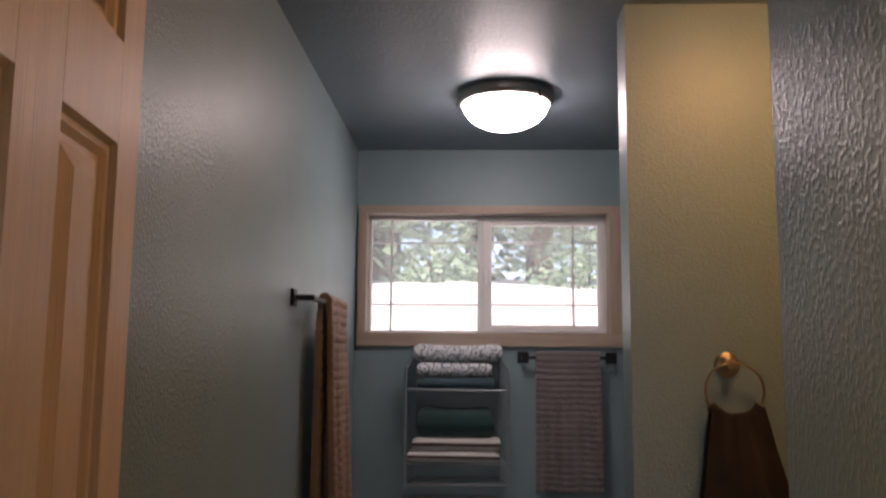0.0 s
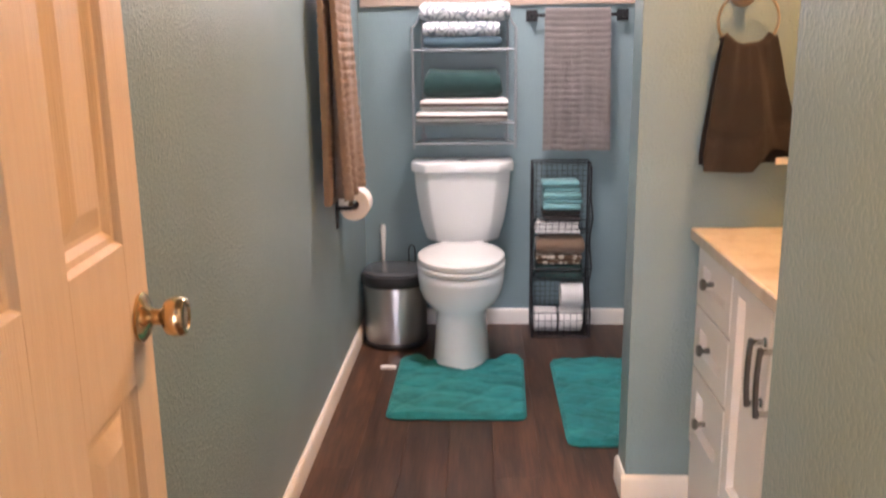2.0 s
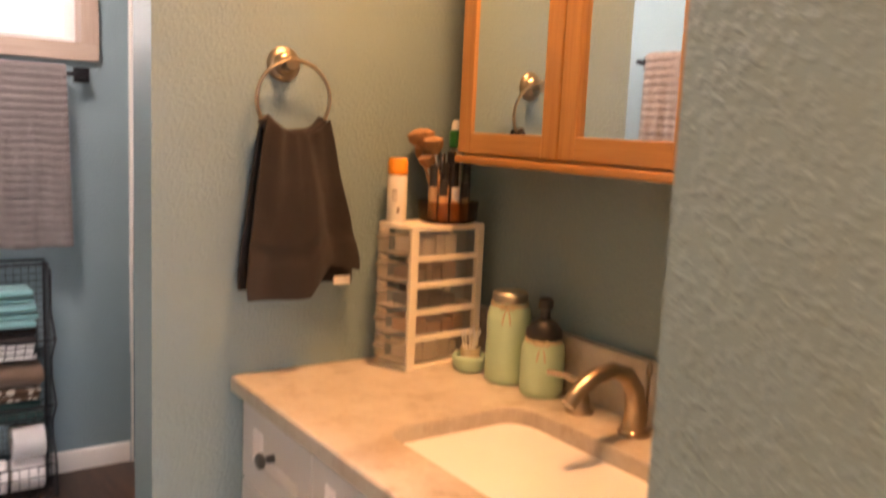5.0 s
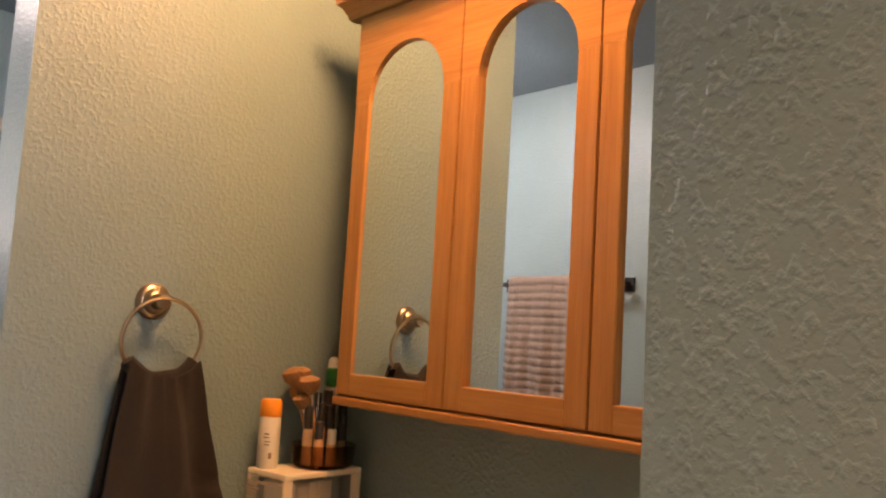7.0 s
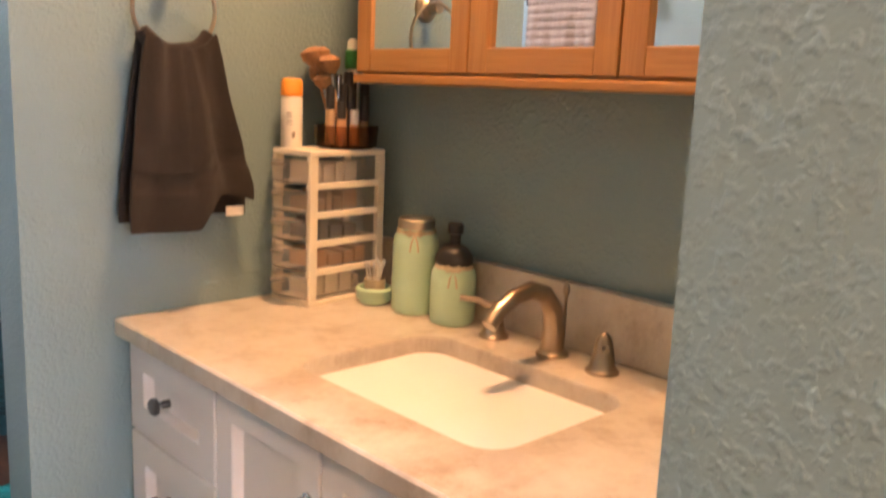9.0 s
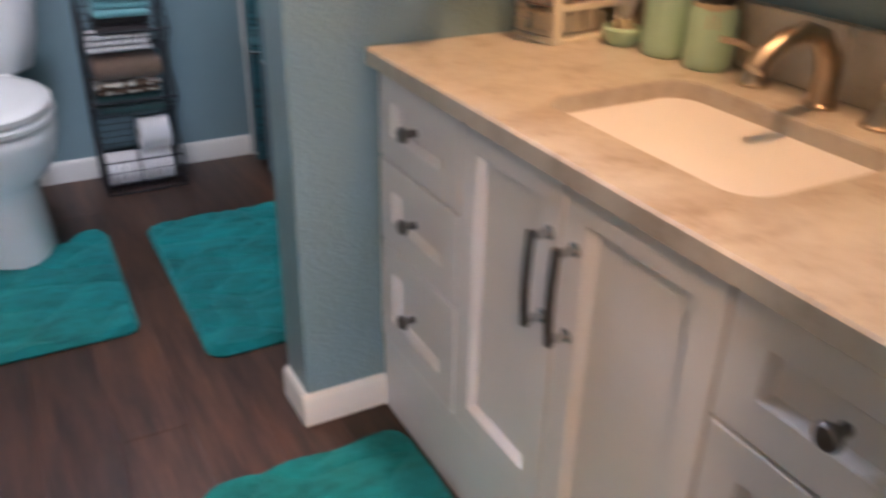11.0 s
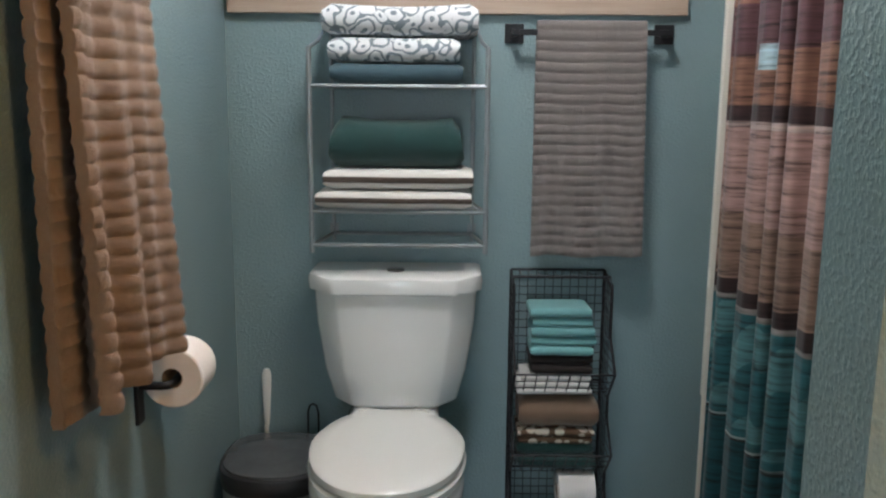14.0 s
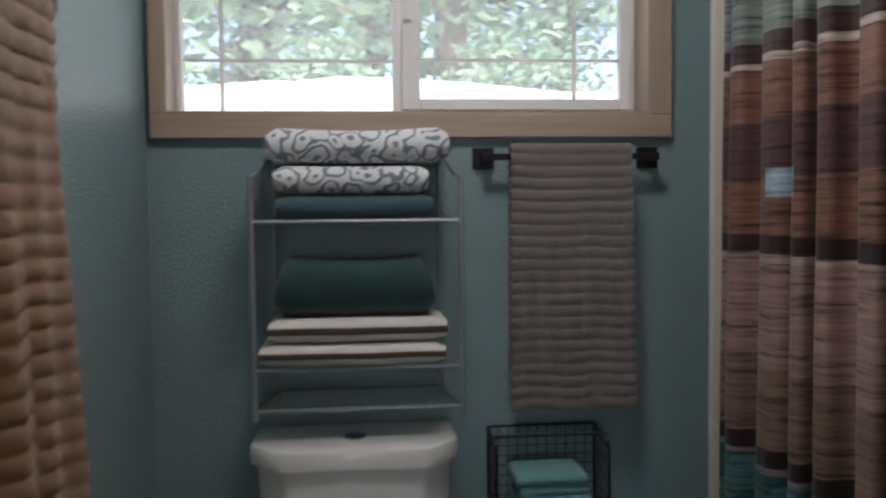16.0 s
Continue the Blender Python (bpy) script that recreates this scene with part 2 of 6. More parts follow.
def scroll_towel():
    """White ground with grey curling lines."""
    m, t, b = mat("scroll_pattern_towel")
    tc = t.nodes.new("ShaderNodeTexCoord")
    mp = t.nodes.new("ShaderNodeMapping")
    mp.inputs["Scale"].default_value = (1, 1, 1)
    t.links.new(tc.outputs["Object"], mp.inputs[0])
    w = t.nodes.new("ShaderNodeTexWave")
    w.wave_type, w.rings_direction = 'RINGS', 'SPHERICAL'
    v = t.nodes.new("ShaderNodeTexVoronoi")
    v.feature = 'F1'
    v.inputs["Scale"].default_value, v.inputs["Randomness"].default_value = 24.0, 0.8
    dn = t.nodes.new("ShaderNodeTexNoise")
    dn.inputs["Scale"].default_value = 16
    t.links.new(mp.outputs[0], dn.inputs["Vector"])
    t.links.new(mixed(t, 0.06, mp.outputs[0], dn.outputs["Color"], 'ADD'), v.inputs["Vector"])
    k = t.nodes.new("ShaderNodeMath")
    k.operation = 'MULTIPLY'
    t.links.new(v.outputs["Distance"], k.inputs[0])
    k.inputs[1].default_value = 15.0
    s = t.nodes.new("ShaderNodeMath")
    s.operation = 'SINE'
    t.links.new(k.outputs[0], s.inputs[0])
    t.nodes.remove(w)
    c = ramp(t, s.outputs[0], [(0.0, (0.70, 0.72, 0.74)), (0.36, (0.68, 0.70, 0.72)), (0.56, (0.20, 0.245, 0.28)), (1.0, (0.20, 0.245, 0.28))])
    t.links.new(c, b.inputs["Base Color"])
    b.inputs["Roughness"].default_value = 0.95
    bump(t, b, noise_node(t, 400, 2, 0.7), 0.8, 0.002)
    return m


SCROLL = scroll_towel()


CURTAIN_PATCH = (4.83, 1.384, 0.61)   # along the wall and up: pale patch, middle of the zigzag boards


def curtain_material():
    """Printed fabric: weathered boards in browns and pinks above, teal boards below."""
    m, t, b = mat("printed_curtain")
    tc = t.nodes.new("ShaderNodeTexCoord")
    sep = t.nodes.new("ShaderNodeSeparateXYZ")
    t.links.new(tc.outputs["Object"], sep.inputs[0])
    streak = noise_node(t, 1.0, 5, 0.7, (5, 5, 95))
    mid = noise_node(t, 1.0, 3, 0.6, (2.5, 2.5, 22))
    wob = t.nodes.new("ShaderNodeMath")
    wob.operation = 'MULTIPLY_ADD'
    t.links.new(mid, wob.inputs[0])
    wob.inputs[1].default_value = 0.02
    t.links.new(sep.outputs[2], wob.inputs[2])
    half = t.nodes.new("ShaderNodeMath")
    half.operation = 'DIVIDE'
    t.links.new(wob.outputs[0], half.inputs[0])
    half.inputs[1].default_value = 2.0
    r = t.nodes.new("ShaderNodeValToRGB")
    r.color_ramp.interpolation = 'CONSTANT'
    bands = [(0.0, (0.012, 0.085, 0.11)), (0.215, (0.02, 0.015, 0.018)), (0.222, (0.35, 0.42, 0.44)), (0.226, (0.03, 0.14, 0.17)), (0.385, (0.30, 0.28, 0.27)), (0.394, (0.035, 0.018, 0.02)),
             (0.414, (0.30, 0.20, 0.16)), (0.50, (0.44, 0.29, 0.27)), (0.612, (0.52, 0.42, 0.40)), (0.620, (0.045, 0.022, 0.024)), (0.638, (0.27, 0.14, 0.10)), (0.70, (0.12, 0.055, 0.065)),
             (0.765, (0.24, 0.12, 0.085)), (0.823, (0.56, 0.47, 0.44)), (0.832, (0.06, 0.03, 0.028)), (0.852, (0.22, 0.27, 0.25)), (0.95, (0.10, 0.20, 0.20))]
    e = r.color_ramp.elements
    while len(e) < len(bands):
        e.new(0.5)
    for i, (p, c) in enumerate(bands):
        e[i].position, e[i].color = p, (*c, 1)
    t.links.new(half.outputs[0], r.inputs["Fac"])
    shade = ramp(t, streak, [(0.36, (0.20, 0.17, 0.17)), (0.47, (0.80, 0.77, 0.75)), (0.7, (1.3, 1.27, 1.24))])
    def calc(op, a, c, d=None):
        n = t.nodes.new("ShaderNodeMath")
        n.operation = op
        for i, q in enumerate((a, c) if d is None else (a, c, d)):
            if isinstance(q, (int, float)):
                n.inputs[i].default_value = q
            else:
                t.links.new(q, n.inputs[i])
        return n.outputs[0]
    Y, Z = sep.outputs[1], sep.outputs[2]

    patch = calc('MULTIPLY', calc('COMPARE', Y, CURTAIN_PATCH[0], 0.055), calc('COMPARE', Z, CURTAIN_PATCH[1], 0.030))
    zig = calc('FRACT', calc('MULTIPLY', calc('ADD', calc('MULTIPLY', calc('PINGPONG', Y, 0.10), 1.5), Z), 4.2), 0.0)
    chev = calc('MULTIPLY', calc('LESS_THAN', zig, 0.42), calc('COMPARE', Z, CURTAIN_PATCH[2], 0.145))
    printed = mixed(t, chev, r.outputs[0], (0.10, 0.26, 0.29))
    printed = mixed(t, patch, printed, (0.42, 0.60, 0.68))
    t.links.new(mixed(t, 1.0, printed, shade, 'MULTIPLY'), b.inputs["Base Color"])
    b.inputs["Roughness"].default_value, b.inputs["Sheen Weight"].default_value = 0.55, 0.15
    bump(t, b, noise_node(t, 700, 2), 0.2, 0.0006)
    return m


CURTAIN = curtain_material()


def pattern_cloth():
    m, t, b = mat("brown_white_print")
    v = t.nodes.new("ShaderNodeTexVoronoi")
    v.inputs["Scale"].default_value = 34
    t.links.new(t.nodes.new("ShaderNodeTexCoord").outputs["Object"], v.inputs["Vector"])
    t.links.new(ramp(t, v.outputs["Distance"], [(0.40, (0.62, 0.55, 0.45)), (0.5, (0.12, 0.07, 0.04))]), b.inputs["Base Color"])
    b.inputs["Roughness"].default_value = 0.95
    return m


PRINT = pattern_cloth()


def glass_material(name, tint=(1, 1, 1), rough=0.0, ior=1.45):
    m, t, b = mat(name)
    b.inputs["Base Color"].default_value = (*tint, 1)
    b.inputs["Transmission Weight"].default_value, b.inputs["Roughness"].default_value, b.inputs["IOR"].default_value = 1.0, rough, ior
    return m


GLASS = glass_material("window_glass", (0.97, 0.985, 0.98), 0.0, 1.02)


def hazed(m, share):
    """A translucent veil in the glass: scatters a little daylight to imitate window glare."""
    t = m.node_tree
    veil, mix = t.nodes.new("ShaderNodeBsdfTranslucent"), t.nodes.new("ShaderNodeMixShader")
    veil.inputs["Color"].default_value = (0.9, 0.9, 0.88, 1)
    film_ = t.nodes.new("ShaderNodeMapRange")
    film_.inputs["To Min"].default_value, film_.inputs["To Max"].default_value = share * 0.6, share * 1.4
    t.links.new(noise_node(t, 5, 4, 0.6), film_.inputs["Value"])
    t.links.new(film_.outputs[0], mix.inputs[0])
    t.links.new(t.nodes["Principled BSDF"].outputs[0], mix.inputs[1])
    t.links.new(veil.outputs[0], mix.inputs[2])
    t.links.new(mix.outputs[0], t.nodes["Material Output"].inputs["Surface"])


hazed(GLASS, 0.17)
CLEARPL = glass_material("clear_plastic", (0.92, 0.88, 0.83), 0.16, 1.12)
CLEARPL.node_tree.nodes["Principled BSDF"].inputs["Transmission Weight"].default_value = 0.90
AMBERPL = glass_material("smoky_plastic", (0.55, 0.38, 0.26), 0.1, 1.25)


def glow(name, color, strength):
    m, t, b = mat(name)
    b.inputs["Base Color"].default_value = (0.9, 0.9, 0.88, 1)
    b.inputs["Emission Color"].default_value, b.inputs["Emission Strength"].default_value = (*color, 1), strength
    b.inputs["Roughness"].default_value = 0.3
    return m


LAMP_COOL = glow("lamp_dome_glow", (1.0, 0.93, 0.86), CEILING_GLOW)
LAMP_HALL = glow("hall_dome_glow", (1.0, 0.60, 0.29), HALL_GLOW)
LAMP_WARM = glow("vanity_shade_glow", (1.0, 0.525, 0.20), VANITY_GLOW)
MIRROR = mat("mirror_glass")[0]
MIRROR.node_tree.nodes["Principled BSDF"].inputs["Metallic"].default_value = 1.0
MIRROR.node_tree.nodes["Principled BSDF"].inputs["Roughness"].default_value = 0.015
MIRROR.node_tree.nodes["Principled BSDF"].inputs["Base Color"].default_value = (0.86, 0.88, 0.87, 1)
GRAVEL = plain("sunlit_gravel", (0.48, 0.46, 0.42), 0.95, var=0.3, scale=2.0, bumps=0.6, bscale=25, bdist=0.02)
BARK = plain("bark", (0.12, 0.085, 0.06), 0.95, var=0.3, scale=8, bumps=0.8, bscale=20, bdist=0.03)
SIDING = plain("house_siding", (0.45, 0.44, 0.40), 0.7, var=0.06, scale=3)
BARS = plain("retaining_timber", (0.20, 0.15, 0.11), 0.9, var=0.25, scale=6, bumps=0.5, bscale=30, bdist=0.01)


def leaf_material():
    """Thin leaves: part of the light goes through."""
    m, t, b = mat("leaves")
    g = t.nodes.new("ShaderNodeNewGeometry")
    c = ramp(t, g.outputs["Random Per Island"], [(0.0, (0.14, 0.24, 0.16)), (0.5, (0.25, 0.37, 0.24)), (1.0, (0.44, 0.54, 0.38))])
    t.links.new(c, b.inputs["Base Color"])
    b.inputs["Roughness"].default_value = 0.5
    tr = t.nodes.new("ShaderNodeBsdfTranslucent")
    t.links.new(c, tr.inputs["Color"])
    mx = t.nodes.new("ShaderNodeMixShader")
    mx.inputs[0].default_value = 0.4
    t.links.new(b.outputs[0], mx.inputs[1])
    t.links.new(tr.outputs[0], mx.inputs[2])
    t.links.new(mx.outputs[0], t.nodes["Material Output"].inputs["Surface"])
    return m


LEAF = leaf_material()


# ---- mesh helpers ----
BASES = {}


def part(name, bm, material, parent=None, label="", smooth=False):
    """Link a bmesh as one mesh object, under a thing or a part."""
    bmesh.ops.recalc_face_normals(bm, faces=bm.faces)
    me = bpy.data.meshes.new(name)
    bm.to_mesh(me)
    bm.free()
    me.materials.append(material)
    if smooth:
        for p in me.polygons:
            p.use_smooth = True
        me.set_sharp_from_angle(angle=radians(40))
    ob = new(name, me)
    if parent is not None:
        ob.parent = parent
        if parent.name in BASES:
            ob.matrix_parent_inverse = Matrix.Translation(BASES[parent.name]).inverted()
    if label:
        tagged(ob, label=label)
    return ob


def thing(name, base, label, category, group="", kind=""):
    ob = new(name)
    ob.empty_display_size = 0.05
    ob.location = base
    BASES[ob.name] = Vector(base)
    return tagged(ob, label, category, group, kind)


def box(bm, x0, x1, y0, y1, z0, z1, bev=0.0, seg=2):
    vs = [bm.verts.new((x, y, z)) for x in (x0, x1) for y in (y0, y1) for z in (z0, z1)]
    fs = [bm.faces.new([vs[i] for i in q]) for q in ((0, 1, 3, 2), (4, 6, 7, 5), (0, 4, 5, 1), (2, 3, 7, 6), (0, 2, 6, 4), (1, 5, 7, 3))]
    if bev > 0:
        es = list({e for f in fs for e in f.edges})
        bmesh.ops.bevel(bm, geom=es, offset=bev, segments=seg, affect='EDGES', profile=0.6)
    return bm


def boxes(*rows, bev=0.0, seg=2):
    bm = bmesh.new()
    for r in rows:
        box(bm, *r, bev=bev, seg=seg)
    return bm


def ring_faces(bm, rings, caps=True, closed=True):
    vr = [[bm.verts.new(p) for p in r] for r in rings]
    n = len(vr[0])
    for a, b in zip(vr, vr[1:]):
        for i in range(n if closed else n - 1):
            j = (i + 1) % n
            bm.faces.new((a[i], a[j], b[j], b[i]))
    if caps:
        bm.faces.new(list(reversed(vr[0])))
        bm.faces.new(vr[-1])
    return bm


def tube(bm, pts, r, n=10, caps=True, closed=False):
    """A round bar along a line of points."""
    pts = [Vector(p) for p in pts]
    rings, up = [], None
    for i, p in enumerate(pts):
        a = pts[i - 1] if (i or closed) else p
        b = pts[(i + 1) % len(pts)] if (i < len(pts) - 1 or closed) else p
        d = (b - a).normalized()
        if up is None:
            up = d.orthogonal().normalized()
        up = (up - d * up.dot(d)).normalized()
        side = d.cross(up)
        rr = r[i] if isinstance(r, (list, tuple)) else r
        rings.append([p + (up * math.cos(2 * math.pi * k / n) + side * math.sin(2 * math.pi * k / n)) * rr for k in range(n)])
    if closed:
        vr = [[bm.verts.new(p) for p in q] for q in rings]
        for a, b in zip(vr, vr[1:] + vr[:1]):
            for i in range(n):
                bm.faces.new((a[i], a[(i + 1) % n], b[(i + 1) % n], b[i]))
        return bm
    return ring_faces(bm, rings, caps)


def lathe(bm, prof, n=32, at=(0, 0, 0), axis='z', sx=1.0, sy=1.0, caps=True):
    """Turn a profile of (radius, height) round an axis."""
    rings = []
    for r, h in prof:
        q = []
        for k in range(n):
            a = 2 * math.pi * k / n
            u, v = r * math.cos(a) * sx, r * math.sin(a) * sy
            p = {'z': (u, v, h), 'x': (h, u, v), 'y': (u, h, v)}[axis]
            q.append(Vector(p) + Vector(at))
        rings.append(q)
    return ring_faces(bm, rings, caps)


def superellipse(cx, cy, rx, ry, z, n=40, e=2.0, tilt=0.0):
    out = []
    for k in range(n):
        a = 2 * math.pi * k / n
        c, s = math.cos(a), math.sin(a)
        out.append(Vector((cx + rx * math.copysign(abs(c) ** (2 / e), c), cy + ry * math.copysign(abs(s) ** (2 / e), s), z + tilt * s)))
    return out


def rounded_rect(x0, x1, y0, y1, r, z, k=6):
    out = []
    for cx, cy, a0 in ((x1 - r, y1 - r, 0), (x0 + r, y1 - r, 90), (x0 + r, y0 + r, 180), (x1 - r, y0 + r, 270)):
        for i in range(k + 1):
            a = radians(a0 + 90 * i / k)
            out.append(Vector((cx + r * math.cos(a), cy + r * math.sin(a), z)))
    return out


def slab_grid(f, nu, nv, thick=None):
    """A sheet from a function of u and v; thick gives a second side by another function."""
    bm = bmesh.new()
    a = [[bm.verts.new(f(i / nu, j / nv)) for j in range(nv + 1)] for i in range(nu + 1)]
    for i in range(nu):
        for j in range(nv):
            bm.faces.new((a[i][j], a[i + 1][j], a[i + 1][j + 1], a[i][j + 1]))
    if thick:
        b = [[bm.verts.new(thick(i / nu, j / nv)) for j in range(nv + 1)] for i in range(nu + 1)]
        for i in range(nu):
            for j in range(nv):
                bm.faces.new((b[i][j], b[i][j + 1], b[i + 1][j + 1], b[i + 1][j]))
        for i in range(nu):
            bm.faces.new((a[i][0], b[i][0], b[i + 1][0], a[i + 1][0]))
            bm.faces.new((a[i][nv], a[i + 1][nv], b[i + 1][nv], b[i][nv]))
        for j in range(nv):
            bm.faces.new((a[0][j], a[0][j + 1], b[0][j + 1], b[0][j]))
            bm.faces.new((a[nu][j], b[nu][j], b[nu][j + 1], a[nu][j + 1]))
    return bm


def wob(x, y, z, s, a):
    return noise.noise(Vector((x * s, y * s, z * s))) * a

# ---- structure ----
H = 2.448
YN, XE = 5.2, 1.70          # window wall, vanity wall
PX, PY0, PY1 = 0.984, 3.530, 3.655   # partition
NX, NY = 0.941, 2.291       # wall beside the entry


def wall(name, rows, material, label, category="wall"):
    return tagged(part(name, boxes(*rows), material), label, category, kind="structure")


wall("wall_west", [(-0.12, 0.0, 1.64, 5.34, -0.15, H)], WALL, "teal painted wall with orange peel texture", "wall")
wall("wall_north", [(0.0, 0.044, YN, 5.34, -0.15, H), (1.202, 2.32, YN, 5.34, -0.15, H), (0.044, 1.202, YN, 5.34, -0.15, 1.562), (0.044, 1.202, YN, 5.34, 2.142, H)], WALL, "teal painted wall with a wide high window")
wall("wall_partition", [(PX, 2.2, PY0, PY1, 0, H)], WALL, "painted partition between vanity and bathtub")
wall("wall_east", [(XE, 1.82, NY, PY0, 0, H)], WALL, "dull green painted wall behind the vanity")
wall("wall_entry", [(NX, 1.82, 1.64, NY, 0, H)], WALL, "textured painted wall beside the entry")
wall("wall_tub", [(2.2, 2.32, PY0, YN, 0, H)], WALL, "painted wall at the far side of the bathtub")
wall("wall_south", [(-0.8, 0.115, 1.52, 1.64, 0, H), (0.80, 1.82, 1.52, 1.64, 0, H), (0.115, 0.80, 1.52, 1.64, 2.06, H)], WALL, "painted wall with the doorway")
wall("wall_hall_west", [(-0.92, -0.8, -1.32, 1.64, 0, H)], HALL, "plain beige hall wall")
wall("wall_hall_south", [(-0.8, -0.35, -1.32, -1.2, 0, H), (0.55, 1.82, -1.32, -1.2, 0, H), (-0.35, 0.55, -1.32, -1.2, 0, 0.35), (-0.35, 0.55, -1.32, -1.2, 2.05, H)], HALL, "plain beige hall wall with a large window")
wall("wall_hall_east", [(1.82, 1.94, -1.32, 2.4, 0, H)], HALL, "plain beige hall wall")
wall("ceiling", [(-0.92, 2.32, -1.32, 5.34, H, H + 0.14)], CEIL, "glossy dark slate blue painted ceiling", "ceiling")
floor = wall("floor", [(-0.92, 2.32, -1.32, 5.34, -0.15, -0.006)], GROOVE, "dark brown wood-look vinyl plank floor", "floor")


def baseboard(bm, x0, y0, x1, y1, nx, ny, h=0.078, d=0.013):
    """A board with an eased top along a wall; (nx, ny) points into the room."""
    prof = [(0, 0), (d, 0), (d, h - 0.014), (d * 0.75, h - 0.005), (d * 0.35, h), (0, h)]
    ring_faces(bm, [[Vector((x + nx * o, y + ny * o, z)) for o, z in prof] for x, y in ((x0, y0), (x1, y1))])


for args in ((0.0, 1.66, 0.0, 5.187, 1, 0), (0.0, YN, 1.355, YN, 0, -1), (PX - 0.013, PY0, 1.168, PY0, 0, -1), (PX, PY0 + 0.0002, PX, PY1, -1, 0), (NX, 1.64, NX, NY, -1, 0)):
    bm = bmesh.new()
    baseboard(bm, *args)
    tagged(part("baseboard", bm, TRIM, smooth=True), "cream painted wooden baseboard", "baseboard", kind="structure")

# doorway lining
tagged(part("door_frame", boxes((0.115, 0.135, 1.515, 1.645, 0, 2.04), (0.78, 0.80, 1.515, 1.645, 0, 2.04), (0.115, 0.80, 1.515, 1.645, 2.04, 2.06), bev=0.002), TRIM),
       "cream painted door frame", "door frame", kind="structure")

# ---- the window ----
window = thing("window_1", (0.62, 5.2, 1.5), "wide white sliding window with pale wood casing and prairie grilles", "window", kind="structure")
for nm, r, m in (("casing", (0.012, 1.255, 5.178, 5.199, 1.506, 1.562), CASING), ("casing", (0.012, 1.255, 5.178, 5.199, 2.142, 2.172), CASING),
                 ("casing", (0.012, 0.044, 5.178, 5.199, 1.5625, 2.1415), CASING_Z), ("casing", (1.202, 1.255, 5.178, 5.199, 1.5625, 2.1415), CASING_Z)):
    part(nm, boxes(r, bev=0.003), m, window)
for r, m in (((0.044, 1.202, 5.18, 5.34, 1.556, 1.568), CASING), ((0.044, 1.202, 5.18, 5.34, 2.136, 2.148), CASING), ((0.038, 0.050, 5.18, 5.34, 1.568, 2.136), CASING_Z), ((1.196, 1.208, 5.18, 5.34, 1.568, 2.136), CASING_Z)):
    part("lining", boxes(r), m, window)
fr = boxes((0.050, 1.196, 5.285, 5.33, 1.568, 1.582), (0.050, 1.196, 5.285, 5.33, 2.120, 2.136), (0.050, 0.064, 5.285, 5.33, 1.582, 2.120), (1.182, 1.196, 5.285, 5.33, 1.582, 2.120), (0.578, 0.600, 5.29, 5.33, 1.582, 2.120), bev=0.002)
part("window_frame", fr, VINYL, window)
sash = part("sash", boxes((0.600, 0.645, 5.270, 5.300, 1.583, 2.118), (1.152, 1.181, 5.270, 5.300, 1.583, 2.118), (0.645, 1.152, 5.270, 5.300, 1.583, 1.610), (0.645, 1.152, 5.270, 5.300, 2.090, 2.118), bev=0.003), VINYL, window, "sliding white vinyl sash")
part("latch", boxes((0.606, 0.622, 5.256, 5.270, 1.80, 1.87), bev=0.004), VINYL, sash)
for x0, x1, y, gx, z0, z1 in ((0.064, 0.578, 5.312, 0.158, 1.582, 2.120), (0.645, 1.152, 5.285, 1.036, 1.610, 2.090)):
    pane = part("pane", boxes((x0, x1, y - 0.002, y + 0.002, z0, z1)), GLASS, window, "clear glass pane")
    pane.visible_shadow = False
    for k in (boxes((gx - 0.005, gx + 0.005, y - 0.006, y - 0.003, z0, z1)), boxes((x0, x1, y - 0.0065, y - 0.0035, 1.703, 1.711)), boxes((x0, x1, y - 0.0065, y - 0.0035, 2.004, 2.012))):
        part("muntin", k, VINYL, window)

hall_window = thing("window_2", (0.1, -1.32, 0.35), "large white framed hall window that lets daylight in", "window", kind="structure")
part("window_frame", boxes((-0.349, 0.549, -1.318, -1.27, 0.351, 0.385), (-0.349, 0.549, -1.318, -1.27, 2.015, 2.049), (-0.349, -0.315, -1.318, -1.27, 0.385, 2.015), (0.515, 0.549, -1.318, -1.27, 0.385, 2.015), bev=0.003), VINYL, hall_window)
hall_pane = part("pane", boxes((-0.315, 0.515, -1.296, -1.292, 0.385, 2.015)), GLASS, hall_window, "clear glass pane")
hall_pane.visible_shadow = False

# ---- outside ----
def bank(x, y):
    k = min(1.0, max(0.0, (y - 5.9) / 1.9))
    z = -0.2 + 1.35 * min(1.0, max(0.0, (y - 5.45) / 0.5)) + 0.82 * k * k * (3 - 2 * k) + max(0.0, y - 7.8) * 0.10 * (1 if y < 30 else 1)
    z = min(z, 4.6 + 0.004 * y)
    return z + (wob(x, y, 0, 0.7, 0.12) + wob(x, y, 3, 2.4, 0.04) if y > 5.9 else 0) if y > 5.4 else -0.2


xs = [-400, -120, -40, -15, -8] + [-6 + 0.4 * i for i in range(36)] + [12, 18, 40, 120, 400]
ys = [-400, -100, -20, -2, 5.36] + [5.4 + 0.15 * i for i in range(28)] + [10 + 0.8 * i for i in range(12)] + [25, 40, 100, 400]
bm = bmesh.new()
gv = [[bm.verts.new((x, y, bank(x, y))) for y in ys] for x in xs]
for i in range(len(xs) - 1):
    for j in range(len(ys) - 1):
        bm.faces.new((gv[i][j], gv[i + 1][j], gv[i + 1][j + 1], gv[i][j + 1]))
tagged(part("ground", bm, GRAVEL, smooth=True), "sunlit pale gravel bank rising outside the window", "ground", kind="structure")


